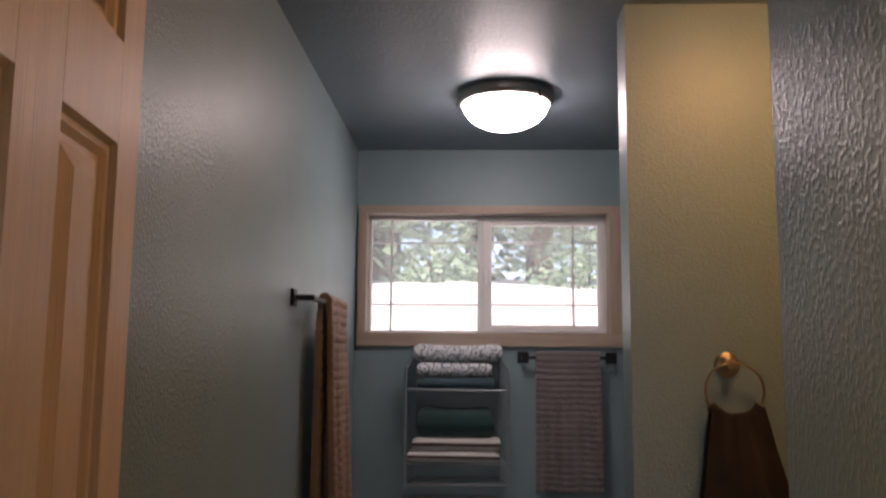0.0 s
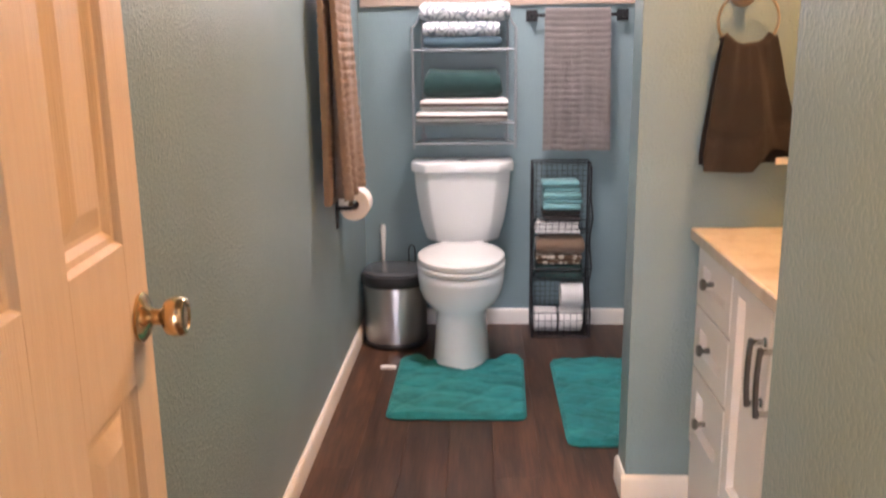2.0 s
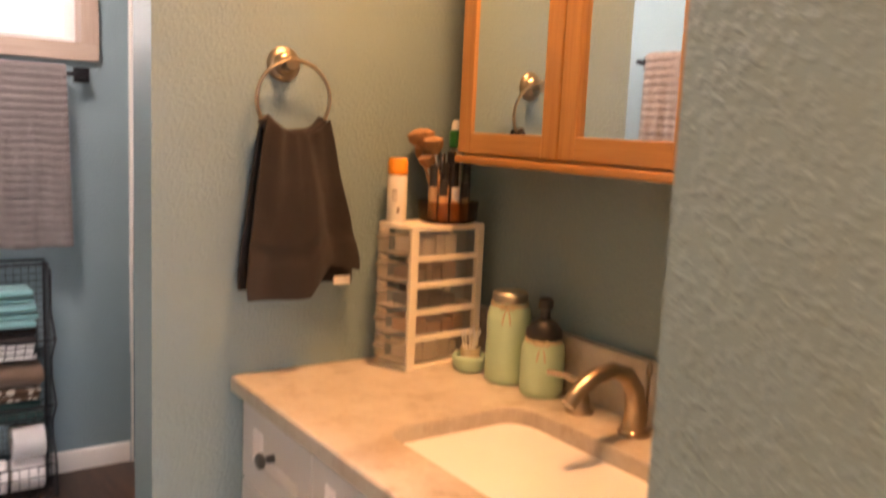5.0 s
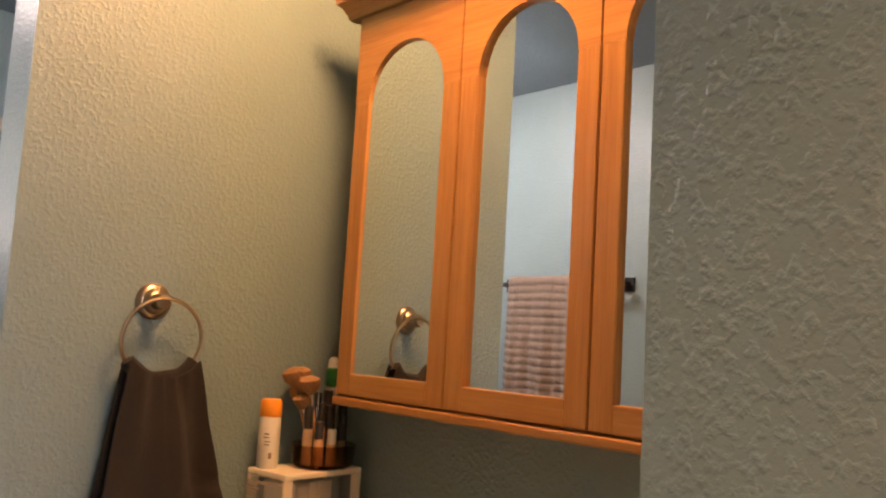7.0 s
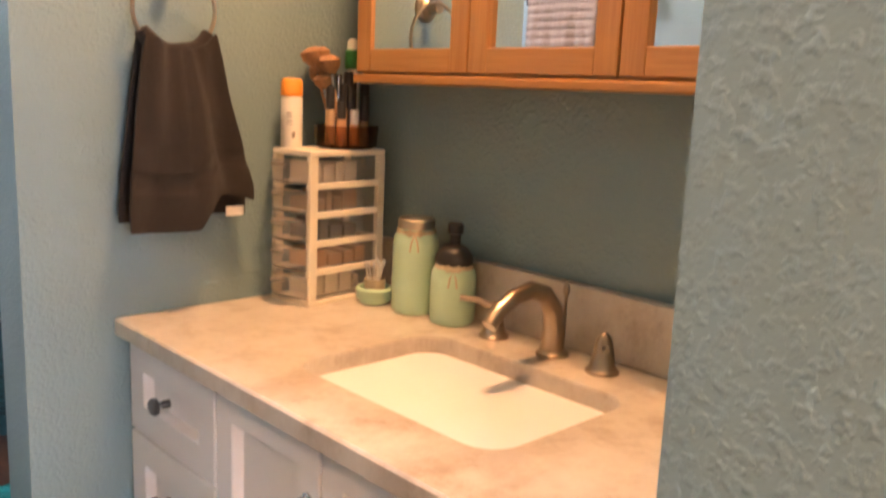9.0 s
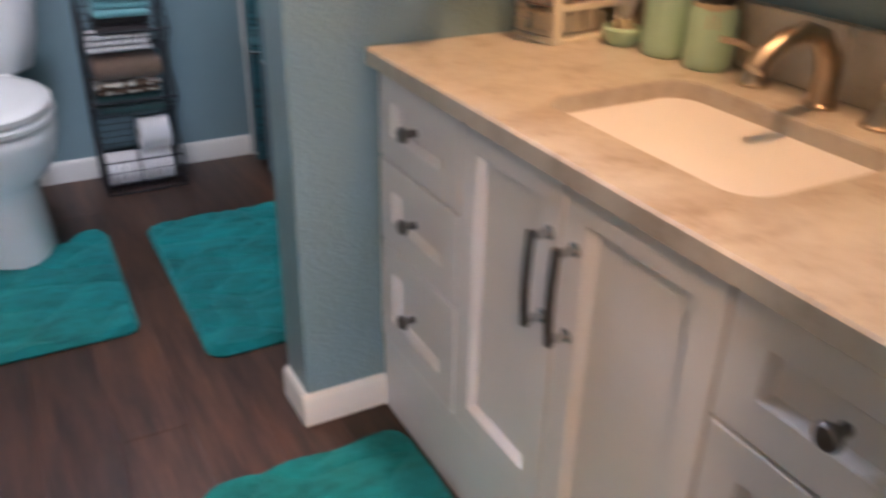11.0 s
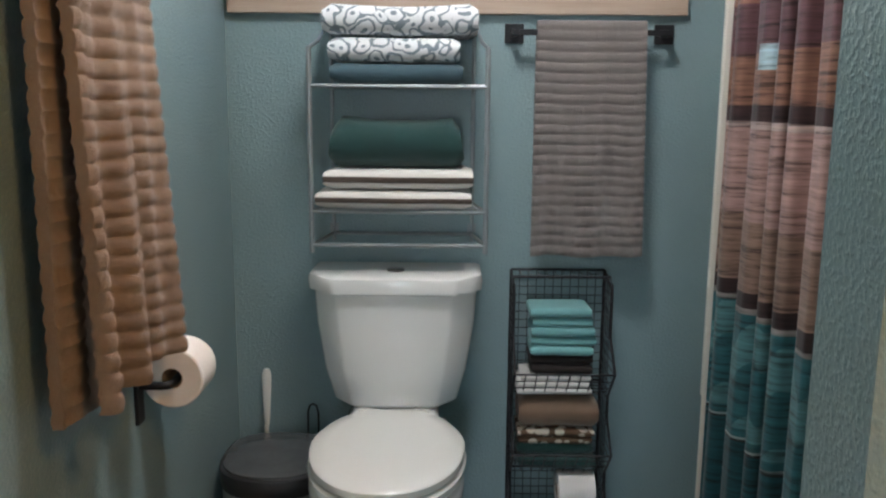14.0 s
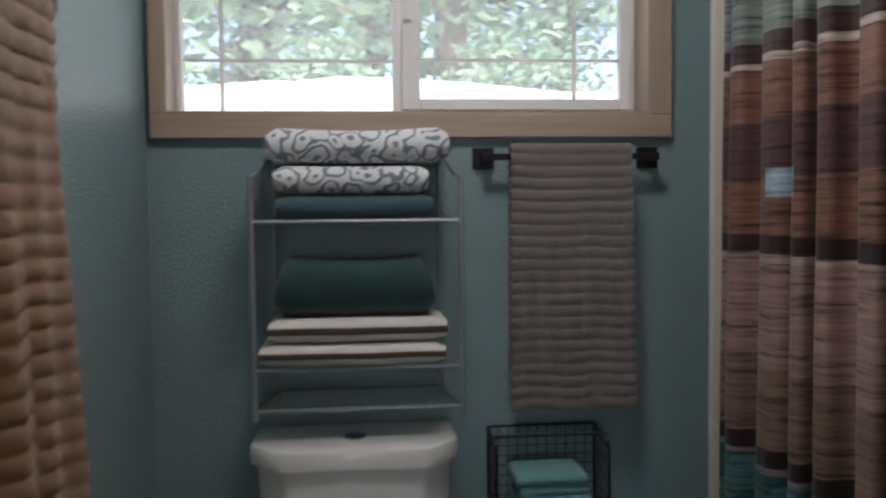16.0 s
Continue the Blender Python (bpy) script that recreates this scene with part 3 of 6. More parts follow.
def timber(x0, x1, y, z, h):
    t = part("landscape_timber", boxes((x0, x1, y, y + 0.14, z - 0.1, z + h), bev=0.015), BARS)
    return tagged(t, "weathered brown landscape timber lying on the bank", "timber")


timber(0.3, 3.2, 6.6, bank(1.5, 6.6), 0.06)


def tree(x, y, height, spread, low, seed, leaves=1500, size=0.16, label="tall leafy green tree on the bank"):
    rnd = random.Random(seed)
    z0 = bank(x, y)
    th = thing("tree", (x, y, z0), label, "tree")
    bm = bmesh.new()
    r0 = height * 0.022
    trunk = [Vector((x + rnd.uniform(-.05, .05) * i, y + rnd.uniform(-.05, .05) * i, z0 - 0.2 + (height * 0.92 + 0.2) * i / 8)) for i in range(9)]
    tube(bm, trunk, [r0 * (1 - 0.1 * i) for i in range(9)], 8)
    tips = []
    for i in range(26):
        f = low + (1 - low) * rnd.random() ** 0.9 * 0.95
        a = rnd.uniform(0, 6.28)
        ln = spread * (1.05 - 0.75 * f) * rnd.uniform(0.6, 1.1)
        b = trunk[min(8, int(f * 8))].copy()
        b.z = z0 + height * f * 0.92
        mid = b + Vector((math.cos(a), math.sin(a), 0.15)) * ln * 0.55
        e = b + Vector((math.cos(a), math.sin(a), -0.12)) * ln
        tube(bm, [b, mid, e], [r0 * 0.3, r0 * 0.18, r0 * 0.06], 5)
        tips.append((b, mid, e, ln))
    part("trunk", bm, BARK, th, smooth=True)
    vs, fs = [], []
    for i in range(leaves):
        b, mid, e, ln = tips[rnd.randrange(len(tips))]
        k = rnd.uniform(0.2, 1.08)
        p = (b.lerp(mid, k * 2) if k < 0.5 else mid.lerp(e, k * 2 - 1)) + Vector((rnd.gauss(0, .13), rnd.gauss(0, .13), rnd.gauss(-.08, .12))) * ln
        s = size * rnd.uniform(0.5, 1.2)
        q = Euler((rnd.uniform(-.9, .9), rnd.uniform(-.9, .9), rnd.uniform(0, 6.28))).to_matrix()
        n = len(vs)
        for u, v, w in ((0, -.5, 0), (.28, -.1, .05), (.2, .25, .03), (0, .55, -.06), (-.2, .25, .03), (-.28, -.1, .05)):
            vs.append(p + q @ Vector((u, v, w)) * s)
        fs.append([n, n + 1, n + 2, n + 3])
        fs.append([n, n + 3, n + 4, n + 5])
    me = bpy.data.meshes.new("crown")
    me.from_pydata(vs, [], fs)
    me.materials.append(LEAF)
    crown = new("crown", me)
    crown.parent = th
    crown.matrix_parent_inverse = Matrix.Translation(BASES[th.name]).inverted()


for i, (x, y, h, s, lo) in enumerate(((-2.6, 10.5, 7, 2.6, .08), (-0.6, 12.2, 9, 3.0, .06), (1.3, 10.8, 7.5, 2.6, .10), (2.9, 9.8, 6.5, 2.4, .12), (5.0, 12.5, 9, 3.2, .06), (-5.2, 13, 9, 3.4, .05), (0.6, 15.5, 11, 3.8, .04), (3.6, 16, 11, 4, .04), (-3.2, 16.5, 11, 4, .04))):
    tree(x, y, h, s, lo, 11 + i, 5200, 0.15 if y < 11 else 0.22)


def shrub(x, y, r, seed):
    rnd = random.Random(seed)
    z0 = bank(x, y)
    th = thing("shrub", (x, y, z0), "low green shrub growing on the bank", "shrub")
    bm = bmesh.new()
    for i in range(9):
        a = rnd.uniform(0, 6.28)
        tube(bm, [(x, y, z0 - 0.05), (x + math.cos(a) * r * .4, y + math.sin(a) * r * .4, z0 + r * .5), (x + math.cos(a) * r * .8, y + math.sin(a) * r * .8, z0 + r * rnd.uniform(.6, 1))], [.012, .008, .003], 5)
    part("stems", bm, BARK, th)
    vs, fs = [], []
    for i in range(900):
        d = Vector((rnd.gauss(0, 1), rnd.gauss(0, 1), abs(rnd.gauss(0, 1)))).normalized() * r * rnd.uniform(0.45, 1.05)
        p = Vector((x, y, z0)) + d
        q = Euler((rnd.uniform(-1, 1), rnd.uniform(-1, 1), rnd.uniform(0, 6.28))).to_matrix()
        n = len(vs)
        s = 0.09 * rnd.uniform(.6, 1.2)
        for u, v in ((0, -.5), (.3, 0), (0, .5), (-.3, 0)):
            vs.append(p + q @ Vector((u, v, 0)) * s)
        fs.append([n, n + 1, n + 2, n + 3])
    me = bpy.data.meshes.new("foliage")
    me.from_pydata(vs, [], fs)
    me.materials.append(LEAF)
    fo = new("foliage", me)
    fo.parent = th
    fo.matrix_parent_inverse = Matrix.Translation(BASES[th.name]).inverted()


for i, (x, y, r) in enumerate(((-1.4, 8.7, .55), (0.2, 9.0, .5), (1.6, 8.9, .6), (2.9, 8.6, .5), (-2.8, 9.2, .7))):
    shrub(x, y, r, 40 + i)

# ---- lamps ----
def ceiling_light(x, y, glass, label, r=0.168, drop=0.132):
    th = thing("ceiling_light", (x, y, H), label, "ceiling light")
    q = r + 0.022
    bm = lathe(bmesh.new(), [(0.02, H - 0.001), (q, H - 0.001), (q + 0.002, H - 0.014), (q - 0.004, H - 0.034), (r + 0.006, H - 0.042), (r, H - 0.036)], 48, (x, y, 0))
    part("pan", bm, PAN, th, "dark metal pan", True)
    prof = [(r * math.cos(a), H - 0.038 - drop * math.sin(a)) for a in [radians(3 + 87 * i / 16) for i in range(16)]] + [(0.004, H - 0.0385 - drop)]
    part("dome", lathe(bmesh.new(), prof, 48, (x, y, 0)), glass, th, "glowing white glass dome", True)
    for a in (70, 190, 310):
        c, s = math.cos(radians(a)), math.sin(radians(a))
        bm = bmesh.new()
        tube(bm, [(x + c * (q - .002), y + s * (q - .002), H - 0.030), (x + c * (q + .002), y + s * (q + .002), H - 0.055), (x + c * (r + .004), y + s * (r + .004), H - 0.068)], 0.0045, 8)
        part("clip", bm, BLACK, th, "", True)


PAN = plain("bronze_pan", (0.30, 0.28, 0.27), 0.3, 0.9, var=0.1)
ceiling_light(0.678, 4.35, LAMP_COOL, "round flush ceiling light with a glowing frosted dome", 0.163, 0.098)
ceiling_light(1.345, 2.95, LAMP_WARM, "round ceiling light with a warm glowing dome above the vanity", 0.13, 0.10)
ceiling_light(-0.05, 0.95, LAMP_HALL, "round ceiling light with a warm glowing dome in the hall", 0.15, 0.10)

# ---- entry door, standing open against the wall ----
def entry_door():
    """Six-panel door; its latch edge lies near the wall, the hinges at the doorway."""
    W, T, HT = 0.652, 0.035, 2.03
    th = thing("door_1", (0.09, 2.345, 0.012), "cream six-panel wood-grain door standing open along the wall", "door", kind="structure")
    e, a = Vector((0.100, 2.345, 0.012)), math.atan2(0.09, 0.996)
    m = Matrix.Translation(e) @ Matrix.Rotation(-math.pi / 2 + a, 4, 'Z')   # local x runs from latch edge to hinge, local y out of the face
    rows = [(0.20, 0.86), (1.05, 1.70), (1.835, 1.925)]
    cols = [(0.082, 0.262), (0.374, 0.570)]
    bm = bmesh.new()

    def b(x0, x1, z0, z1, y0=-T, y1=0.0, bev=0.0015):
        box(bm, x0, x1, y0, y1, z0, z1, bev)
    b(0, 0.082, 0, HT), b(0.570, W, 0, HT), b(0.262, 0.374, 0, HT)
    for c0, c1 in cols:
        zz = [0] + [v for r in rows for v in r] + [HT]
        for i in range(0, len(zz), 2):
            b(c0, c1, zz[i], zz[i + 1])
    bm.transform(m)
    slab = part("slab", bm, DOOR, th)
    for c0, c1 in cols:
        for z0, z1 in rows:
            bm = bmesh.new()
            def loop(i, y):
                return [Vector((x, y, z)) for x, z in ((c0 + i, z0 + i), (c1 - i, z0 + i), (c1 - i, z1 - i), (c0 + i, z1 - i))]
            ring_faces(bm, [loop(0, -0.030), loop(0, -0.001), loop(0.005, -0.009), loop(0.013, -0.010), loop(0.022, -0.017), loop(0.029, -0.017), loop(0.058, -0.006), loop(0.062, -0.006)])
            bm.transform(m)
            part("door_panel", bm, DOOR, th)
    kx, kz = 0.042, 0.940
    bm = lathe(bmesh.new(), [(0.003, 0.0), (0.033, 0.0), (0.034, 0.004), (0.028, 0.009), (0.016, 0.012), (0.012, 0.016)], 32, (kx, 0, kz), 'y')
    bm.transform(m)
    rose = part("door_knob", bm, BRASS, th, "brushed brass door knob", True)
    bm = lathe(bmesh.new(), [(0.011, 0.010), (0.011, 0.026), (0.014, 0.030), (0.024, 0.036), (0.0275, 0.046), (0.027, 0.056), (0.024, 0.061), (0.018, 0.062), (0.016, 0.060), (0.002, 0.060)], 32, (kx, 0, kz), 'y')
    bm.transform(m)
    part("grip", bm, BRASS, rose, "", True)
    bm = boxes((-0.0015, 0.0005, -0.029, -0.006, 0.91, 0.97), bev=0.0004)
    bm.transform(m)
    part("latch_plate", bm, BRASS, th)


entry_door()

# ---- vanity ----
VF = 1.160


def framed(bm, x, y0, y1, z0, z1, rim, deep=0.011, t=0.020, slope=0.012):
    """A shaker front: a flat rim, a sloped inner edge and a recessed panel, facing -x."""
    def loop(i, d):
        return [Vector((x + d, y, z)) for y, z in ((y0 + i, z0 + i), (y1 - i, z0 + i), (y1 - i, z1 - i), (y0 + i, z1 - i))]
    ring_faces(bm, [loop(0, t), loop(0, 0.002), loop(0.002, 0), loop(rim, 0), loop(rim + 0.002, 0.002), loop(rim + slope, deep), loop(rim + slope + 0.004, deep)])
    return bm


def knob(parent, y, z):
    bm = lathe(bmesh.new(), [(0.0075, VF), (0.0075, VF - 0.010), (0.006, VF - 0.016), (0.010, VF - 0.020), (0.015, VF - 0.023), (0.0155, VF - 0.029), (0.012, VF - 0.033), (0.002, VF - 0.0345)], 20, (0, y, z), 'x')
    part("knob", bm, PEWTER, parent, "dark pewter knob", True)


def vanity():
    th = thing("vanity_cabinet", (1.42, 2.915, 0), "white shaker vanity cabinet with six drawers and two doors", "vanity cabinet")
    part("body", boxes((VF + 0.020, XE, 2.297, 3.524, 0.0, 0.790)), CABINET, th)
    part("plinth", boxes((VF + 0.006, VF + 0.0195, 2.297, 3.524, 0.0, 0.188), bev=0.002), CABINET, th)
    for y0, y1 in ((3.205, 3.520), (2.302, 2.617)):
        for z0, z1 in ((0.612, 0.784), (0.430, 0.606), (0.196, 0.424)):
            d = part("drawer", framed(bmesh.new(), VF, y0, y1, z0, z1, 0.053, 0.019, slope=0.006), CABINET, th)
            knob(d, (y0 + y1) / 2, (z0 + z1) / 2 + 0.006)
    for y0, y1, hy in ((2.921, 3.199, 2.946), (2.623, 2.915, 2.886)):
        d = part("door", framed(bmesh.new(), VF, y0, y1, 0.196, 0.784, 0.047, 0.016, slope=0.010), CABINET, th)
        bm = bmesh.new()
        ring_faces(bm, [[Vector((VF - 0.027 - 0.0035 * math.sin(math.pi * k / 12) - o, hy + w, 0.550 + 0.152 * k / 12)) for o, w in ((0, -0.0055), (0.008, -0.0055), (0.010, -0.003), (0.010, 0.003), (0.008, 0.0055), (0, 0.0055))] for k in range(13)])
        hd = part("handle", bm, PEWTER, d, "dark pewter bar handle", True)
        for z in (0.558, 0.694):
            bm = bmesh.new()
            lathe(bm, [(0.011, VF), (0.011, VF - 0.003), (0.0075, VF - 0.006), (0.0065, VF - 0.026)], 14, (0, hy, z), 'x')
            part("handle_post", bm, CHROME, d, "chrome post", True)


vanity()


def countertop():
    th = thing("countertop", (1.42, 2.915, 0.79), "beige marble-look countertop with an undermount sink cutout", "countertop")
    x0, x1, y0, y1 = 1.137, XE - 0.001, 2.293, 3.5285
    inner = rounded_rect(1.252, 1.548, 2.700, 3.128, 0.05, 0.0, 8)
    cx, cy = 1.40, 2.914

    def outer(p):
        d = Vector((p.x - cx, p.y - cy, 0))
        k = min((x1 - cx if d.x > 0 else x0 - cx) / d.x if abs(d.x) > 1e-6 else 1e9, (y1 - cy if d.y > 0 else y0 - cy) / d.y if abs(d.y) > 1e-6 else 1e9)
        return Vector((cx + d.x * k, cy + d.y * k, 0))
    out = [outer(p) for p in inner]
    for X in (x0, x1):
        for Y in (y0, y1):
            i = min(range(len(out)), key=lambda j: (out[j] - Vector((X, Y, 0))).length)
            out[i] = Vector((X, Y, 0))

    def at(l, z, shrink=0.0):
        return [Vector((p.x + (shrink if p.x < cx and abs(p.x - x0) < 1e-6 else 0), p.y, z)) for p in l]
    def wide(l, z, g):
        return [Vector((cx + (p.x - cx) * (1 + g), cy + (p.y - cy) * (1 + g), z)) for p in l]
    bm = bmesh.new()
    rings = [wide(inner, 0.790, 0.0), wide(inner, 0.8175, 0.0), wide(inner, 0.8215, 0.012), at(out, 0.8215, 0.004), at(out, 0.8175), at(out, 0.7905), ]
    ring_faces(bm, rings + [rings[0]], caps=False)
    bmesh.ops.remove_doubles(bm, verts=bm.verts, dist=1e-6)
    part("slab", bm, STONE, th)
    part("backsplash", boxes((XE - 0.024, XE - 0.001, 2.294, 3.527, 0.8217, 0.936), bev=0.003), STONE, th)
    sink = thing("sink", (1.40, 2.914, 0.79), "cream rectangular undermount ceramic sink", "sink")
    bm = bmesh.new()
    rr = [(0.008, 0.789), (0.0, 0.780), (-0.006, 0.74), (-0.016, 0.69), (-0.04, 0.664), (-0.10, 0.655), (-0.13, 0.652)]
    rings = [rounded_rect(1.250 - g, 1.550 + g, 2.698 - g, 3.130 + g, max(0.015, 0.052 + g * (0.4 if g > -0.05 else 0.3)), z, 8) for g, z in rr]
    low = [rounded_rect(1.250 - g, 1.550 + g, 2.698 - g, 3.130 + g, 0.055, z - 0.012, 8) for g, z in ((0.012, 0.80), (0.012, 0.70), (-0.03, 0.655), (-0.13, 0.642))]
    ring_faces(bm, [low[3], low[2], low[1], [Vector((p.x, p.y, 0.7885)) for p in low[0]]] + rings[0:], caps=True)
    part("bowl", bm, plain("sink_ceramic", (0.72, 0.67, 0.47), 0.12, var=0.02, scale=4, coat=0.3, rvar=0.02), sink, "", True)
    part("drain", lathe(bmesh.new(), [(0.024, 0.651), (0.024, 0.6545), (0.019, 0.656), (0.017, 0.6535), (0.004, 0.6545)], 24, (1.40, 2.914, 0)), NICKEL, sink, "brushed nickel drain", True)


countertop()


def faucet():
    th = thing("faucet", (1.62, 2.92, 0.8215), "brushed nickel widespread faucet with arched spout", "faucet")
    z = 0.8217
    path = [(1.626, 2.915, z), (1.628, 2.915, z + 0.045), (1.620, 2.915, z + 0.080), (1.597, 2.915, z + 0.108), (1.562, 2.915, z + 0.120), (1.524, 2.915, z + 0.114), (1.490, 2.915, z + 0.096), (1.468, 2.915, z + 0.074)]
    bm = bmesh.new()
    tube(bm, path, [0.021, 0.0185, 0.017, 0.0155, 0.0145, 0.0135, 0.013, 0.0125], 18)
    lathe(bm, [(0.028, z), (0.028, z + 0.004), (0.021, z + 0.010)], 24, (1.628, 2.915, 0))
    part("spout", bm, NICKEL, th, "arched spout", True)
    bm = bmesh.new()
    tube(bm, [(1.655, 2.915, z + 0.005), (1.655, 2.915, z + 0.10)], 0.0028, 8)
    lathe(bm, [(0.002, z + 0.094), (0.006, z + 0.104), (0.0055, z + 0.113), (0.003, z + 0.122), (0.001, z + 0.124)], 14, (1.655, 2.915, 0))
    part("lift_rod", bm, NICKEL, th, "", True)
    for y, s in ((3.045, 1), (2.808, -1)):
        bm = lathe(bmesh.new(), [(0.027, z), (0.027, z + 0.004), (0.021, z + 0.010), (0.017, z + 0.030), (0.014, z + 0.047), (0.010, z + 0.058), (0.004, z + 0.064), (0.001, z + 0.065)], 24, (1.622, y, 0))
        part("handle_base", bm, NICKEL, th, "", True)
        bm = bmesh.new()
        if s > 0:
            tube(bm, [(1.622, y, z + 0.052), (1.60, y + 0.020, z + 0.066), (1.575, y + 0.042, z + 0.070)], [0.008, 0.006, 0.0055], 10)
        else:
            tube(bm, [(1.622, y, z + 0.040), (1.606, y - 0.016, z + 0.044), (1.598, y - 0.024, z + 0.045)], [0.007, 0.005, 0.0045], 10)
        part("lever", bm, NICKEL, th, "", True)


faucet()


def mirror_cabinet():
    th = thing("mirror_cabinet", (1.63, 2.93, 1.26), "honey oak wall cabinet with three arched mirror doors", "mirror cabinet")
    X = 1.560
    y0, ye = 3.386, 2.476
    part("carcass", boxes((X + 0.018, XE, ye, y0, 1.275, 2.045), bev=0.002), OAK_Z, th)
    part("bottom_rail", boxes((X - 0.004, XE, ye - 0.004, y0 + 0.004, 1.258, 1.2745), bev=0.004), OAK_Y, th)
    bm = bmesh.new()
    prof = [(0.016, 2.0455), (-0.004, 2.047), (-0.010, 2.056), (-0.024, 2.066), (-0.040, 2.070), (-0.042, 2.082), (0.016, 2.082)]
    ring_faces(bm, [[Vector((X + o, y, z)) for o, z in prof] for y in (ye - 0.035, y0 + 0.035)])
    box(bm, X + 0.017, XE, ye - 0.03, y0 + 0.03, 2.0455, 2.080)
    part("crown", bm, OAK_Y, th, "moulded oak crown")
    wd = (y0 - ye) / 3
    for i in range(3):
        a, b = y0 - wd * i - 0.002, y0 - wd * (i + 1) + 0.002
        z0, z1 = 1.279, 2.042
        st, rail = 0.042, 0.042
        ya, yb = a - st, b + st
        cy, r = (ya + yb) / 2, (ya - yb) / 2
        spring = 1.968 - r
        n = 18
        hole = [(ya, z0 + rail), (ya, spring)] + [(cy + r * math.cos(math.pi * k / n), spring + r * math.sin(math.pi * k / n)) for k in range(1, n)] + [(yb, spring), (yb, z0 + rail)]
        # frame: stiles, bottom rail, arched head
        bm = bmesh.new()
        box(bm, X, X + 0.017, ya, a, z0, spring, 0.0025)
        box(bm, X, X + 0.017, b, yb, z0, spring, 0.0025)
        door = part("door", bm, OAK_Z, th)
        part("rail", boxes((X, X + 0.017, yb, ya, z0, z0 + rail), bev=0.0025), OAK_Y, door)
        bm = bmesh.new()
        arc = [(cy + r * math.cos(math.pi * k / n), spring + r * math.sin(math.pi * k / n)) for k in range(n + 1)]
        top = []
        for y, z in arc:
            dy, dz = y - cy, z - spring
            f = min((a - cy) / abs(dy) if abs(dy) > 1e-6 else 1e9, (z1 - spring) / dz if dz > 1e-6 else 1e9)
            top.append((cy + dy * f, spring + dz * f))
        for Y in (a, b):
            k = min(range(len(top)), key=lambda j: (top[j][0] - Y) ** 2 + (top[j][1] - z1) ** 2)
            top[k] = (Y, z1)
        for (p, q), (s, u) in zip(zip(arc, arc[1:]), zip(top, top[1:])):
            v = [bm.verts.new((xx, y, z)) for xx in (X, X + 0.017) for y, z in (p, q, u, s)]
            for f in ((0, 1, 2, 3), (7, 6, 5, 4), (0, 4, 5, 1), (3, 2, 6, 7)):
                bm.faces.new([v[j] for j in f])
        bmesh.ops.remove_doubles(bm, verts=bm.verts, dist=1e-5)
        part("arched_head", bm, OAK_Y, door)
        bm = bmesh.new()
        big = [Vector((X + 0.009, cy + (y - cy) * 1.02, z)) for y, z in hole]
        ring_faces(bm, [big, [Vector((X + 0.013, p.y, p.z)) for p in big]])
        tilt = (1.9, -0.95, -0.55)[i]   # each door hangs a little askew
        bm.transform(Matrix.Translation((X + 0.011, cy, 0)) @ Matrix.Rotation(radians(tilt), 4, 'Z') @ Matrix.Translation((-X - 0.011, -cy, 0)))
        part("mirror", bm, MIRROR, door, "arched mirror glass")


mirror_cabinet()

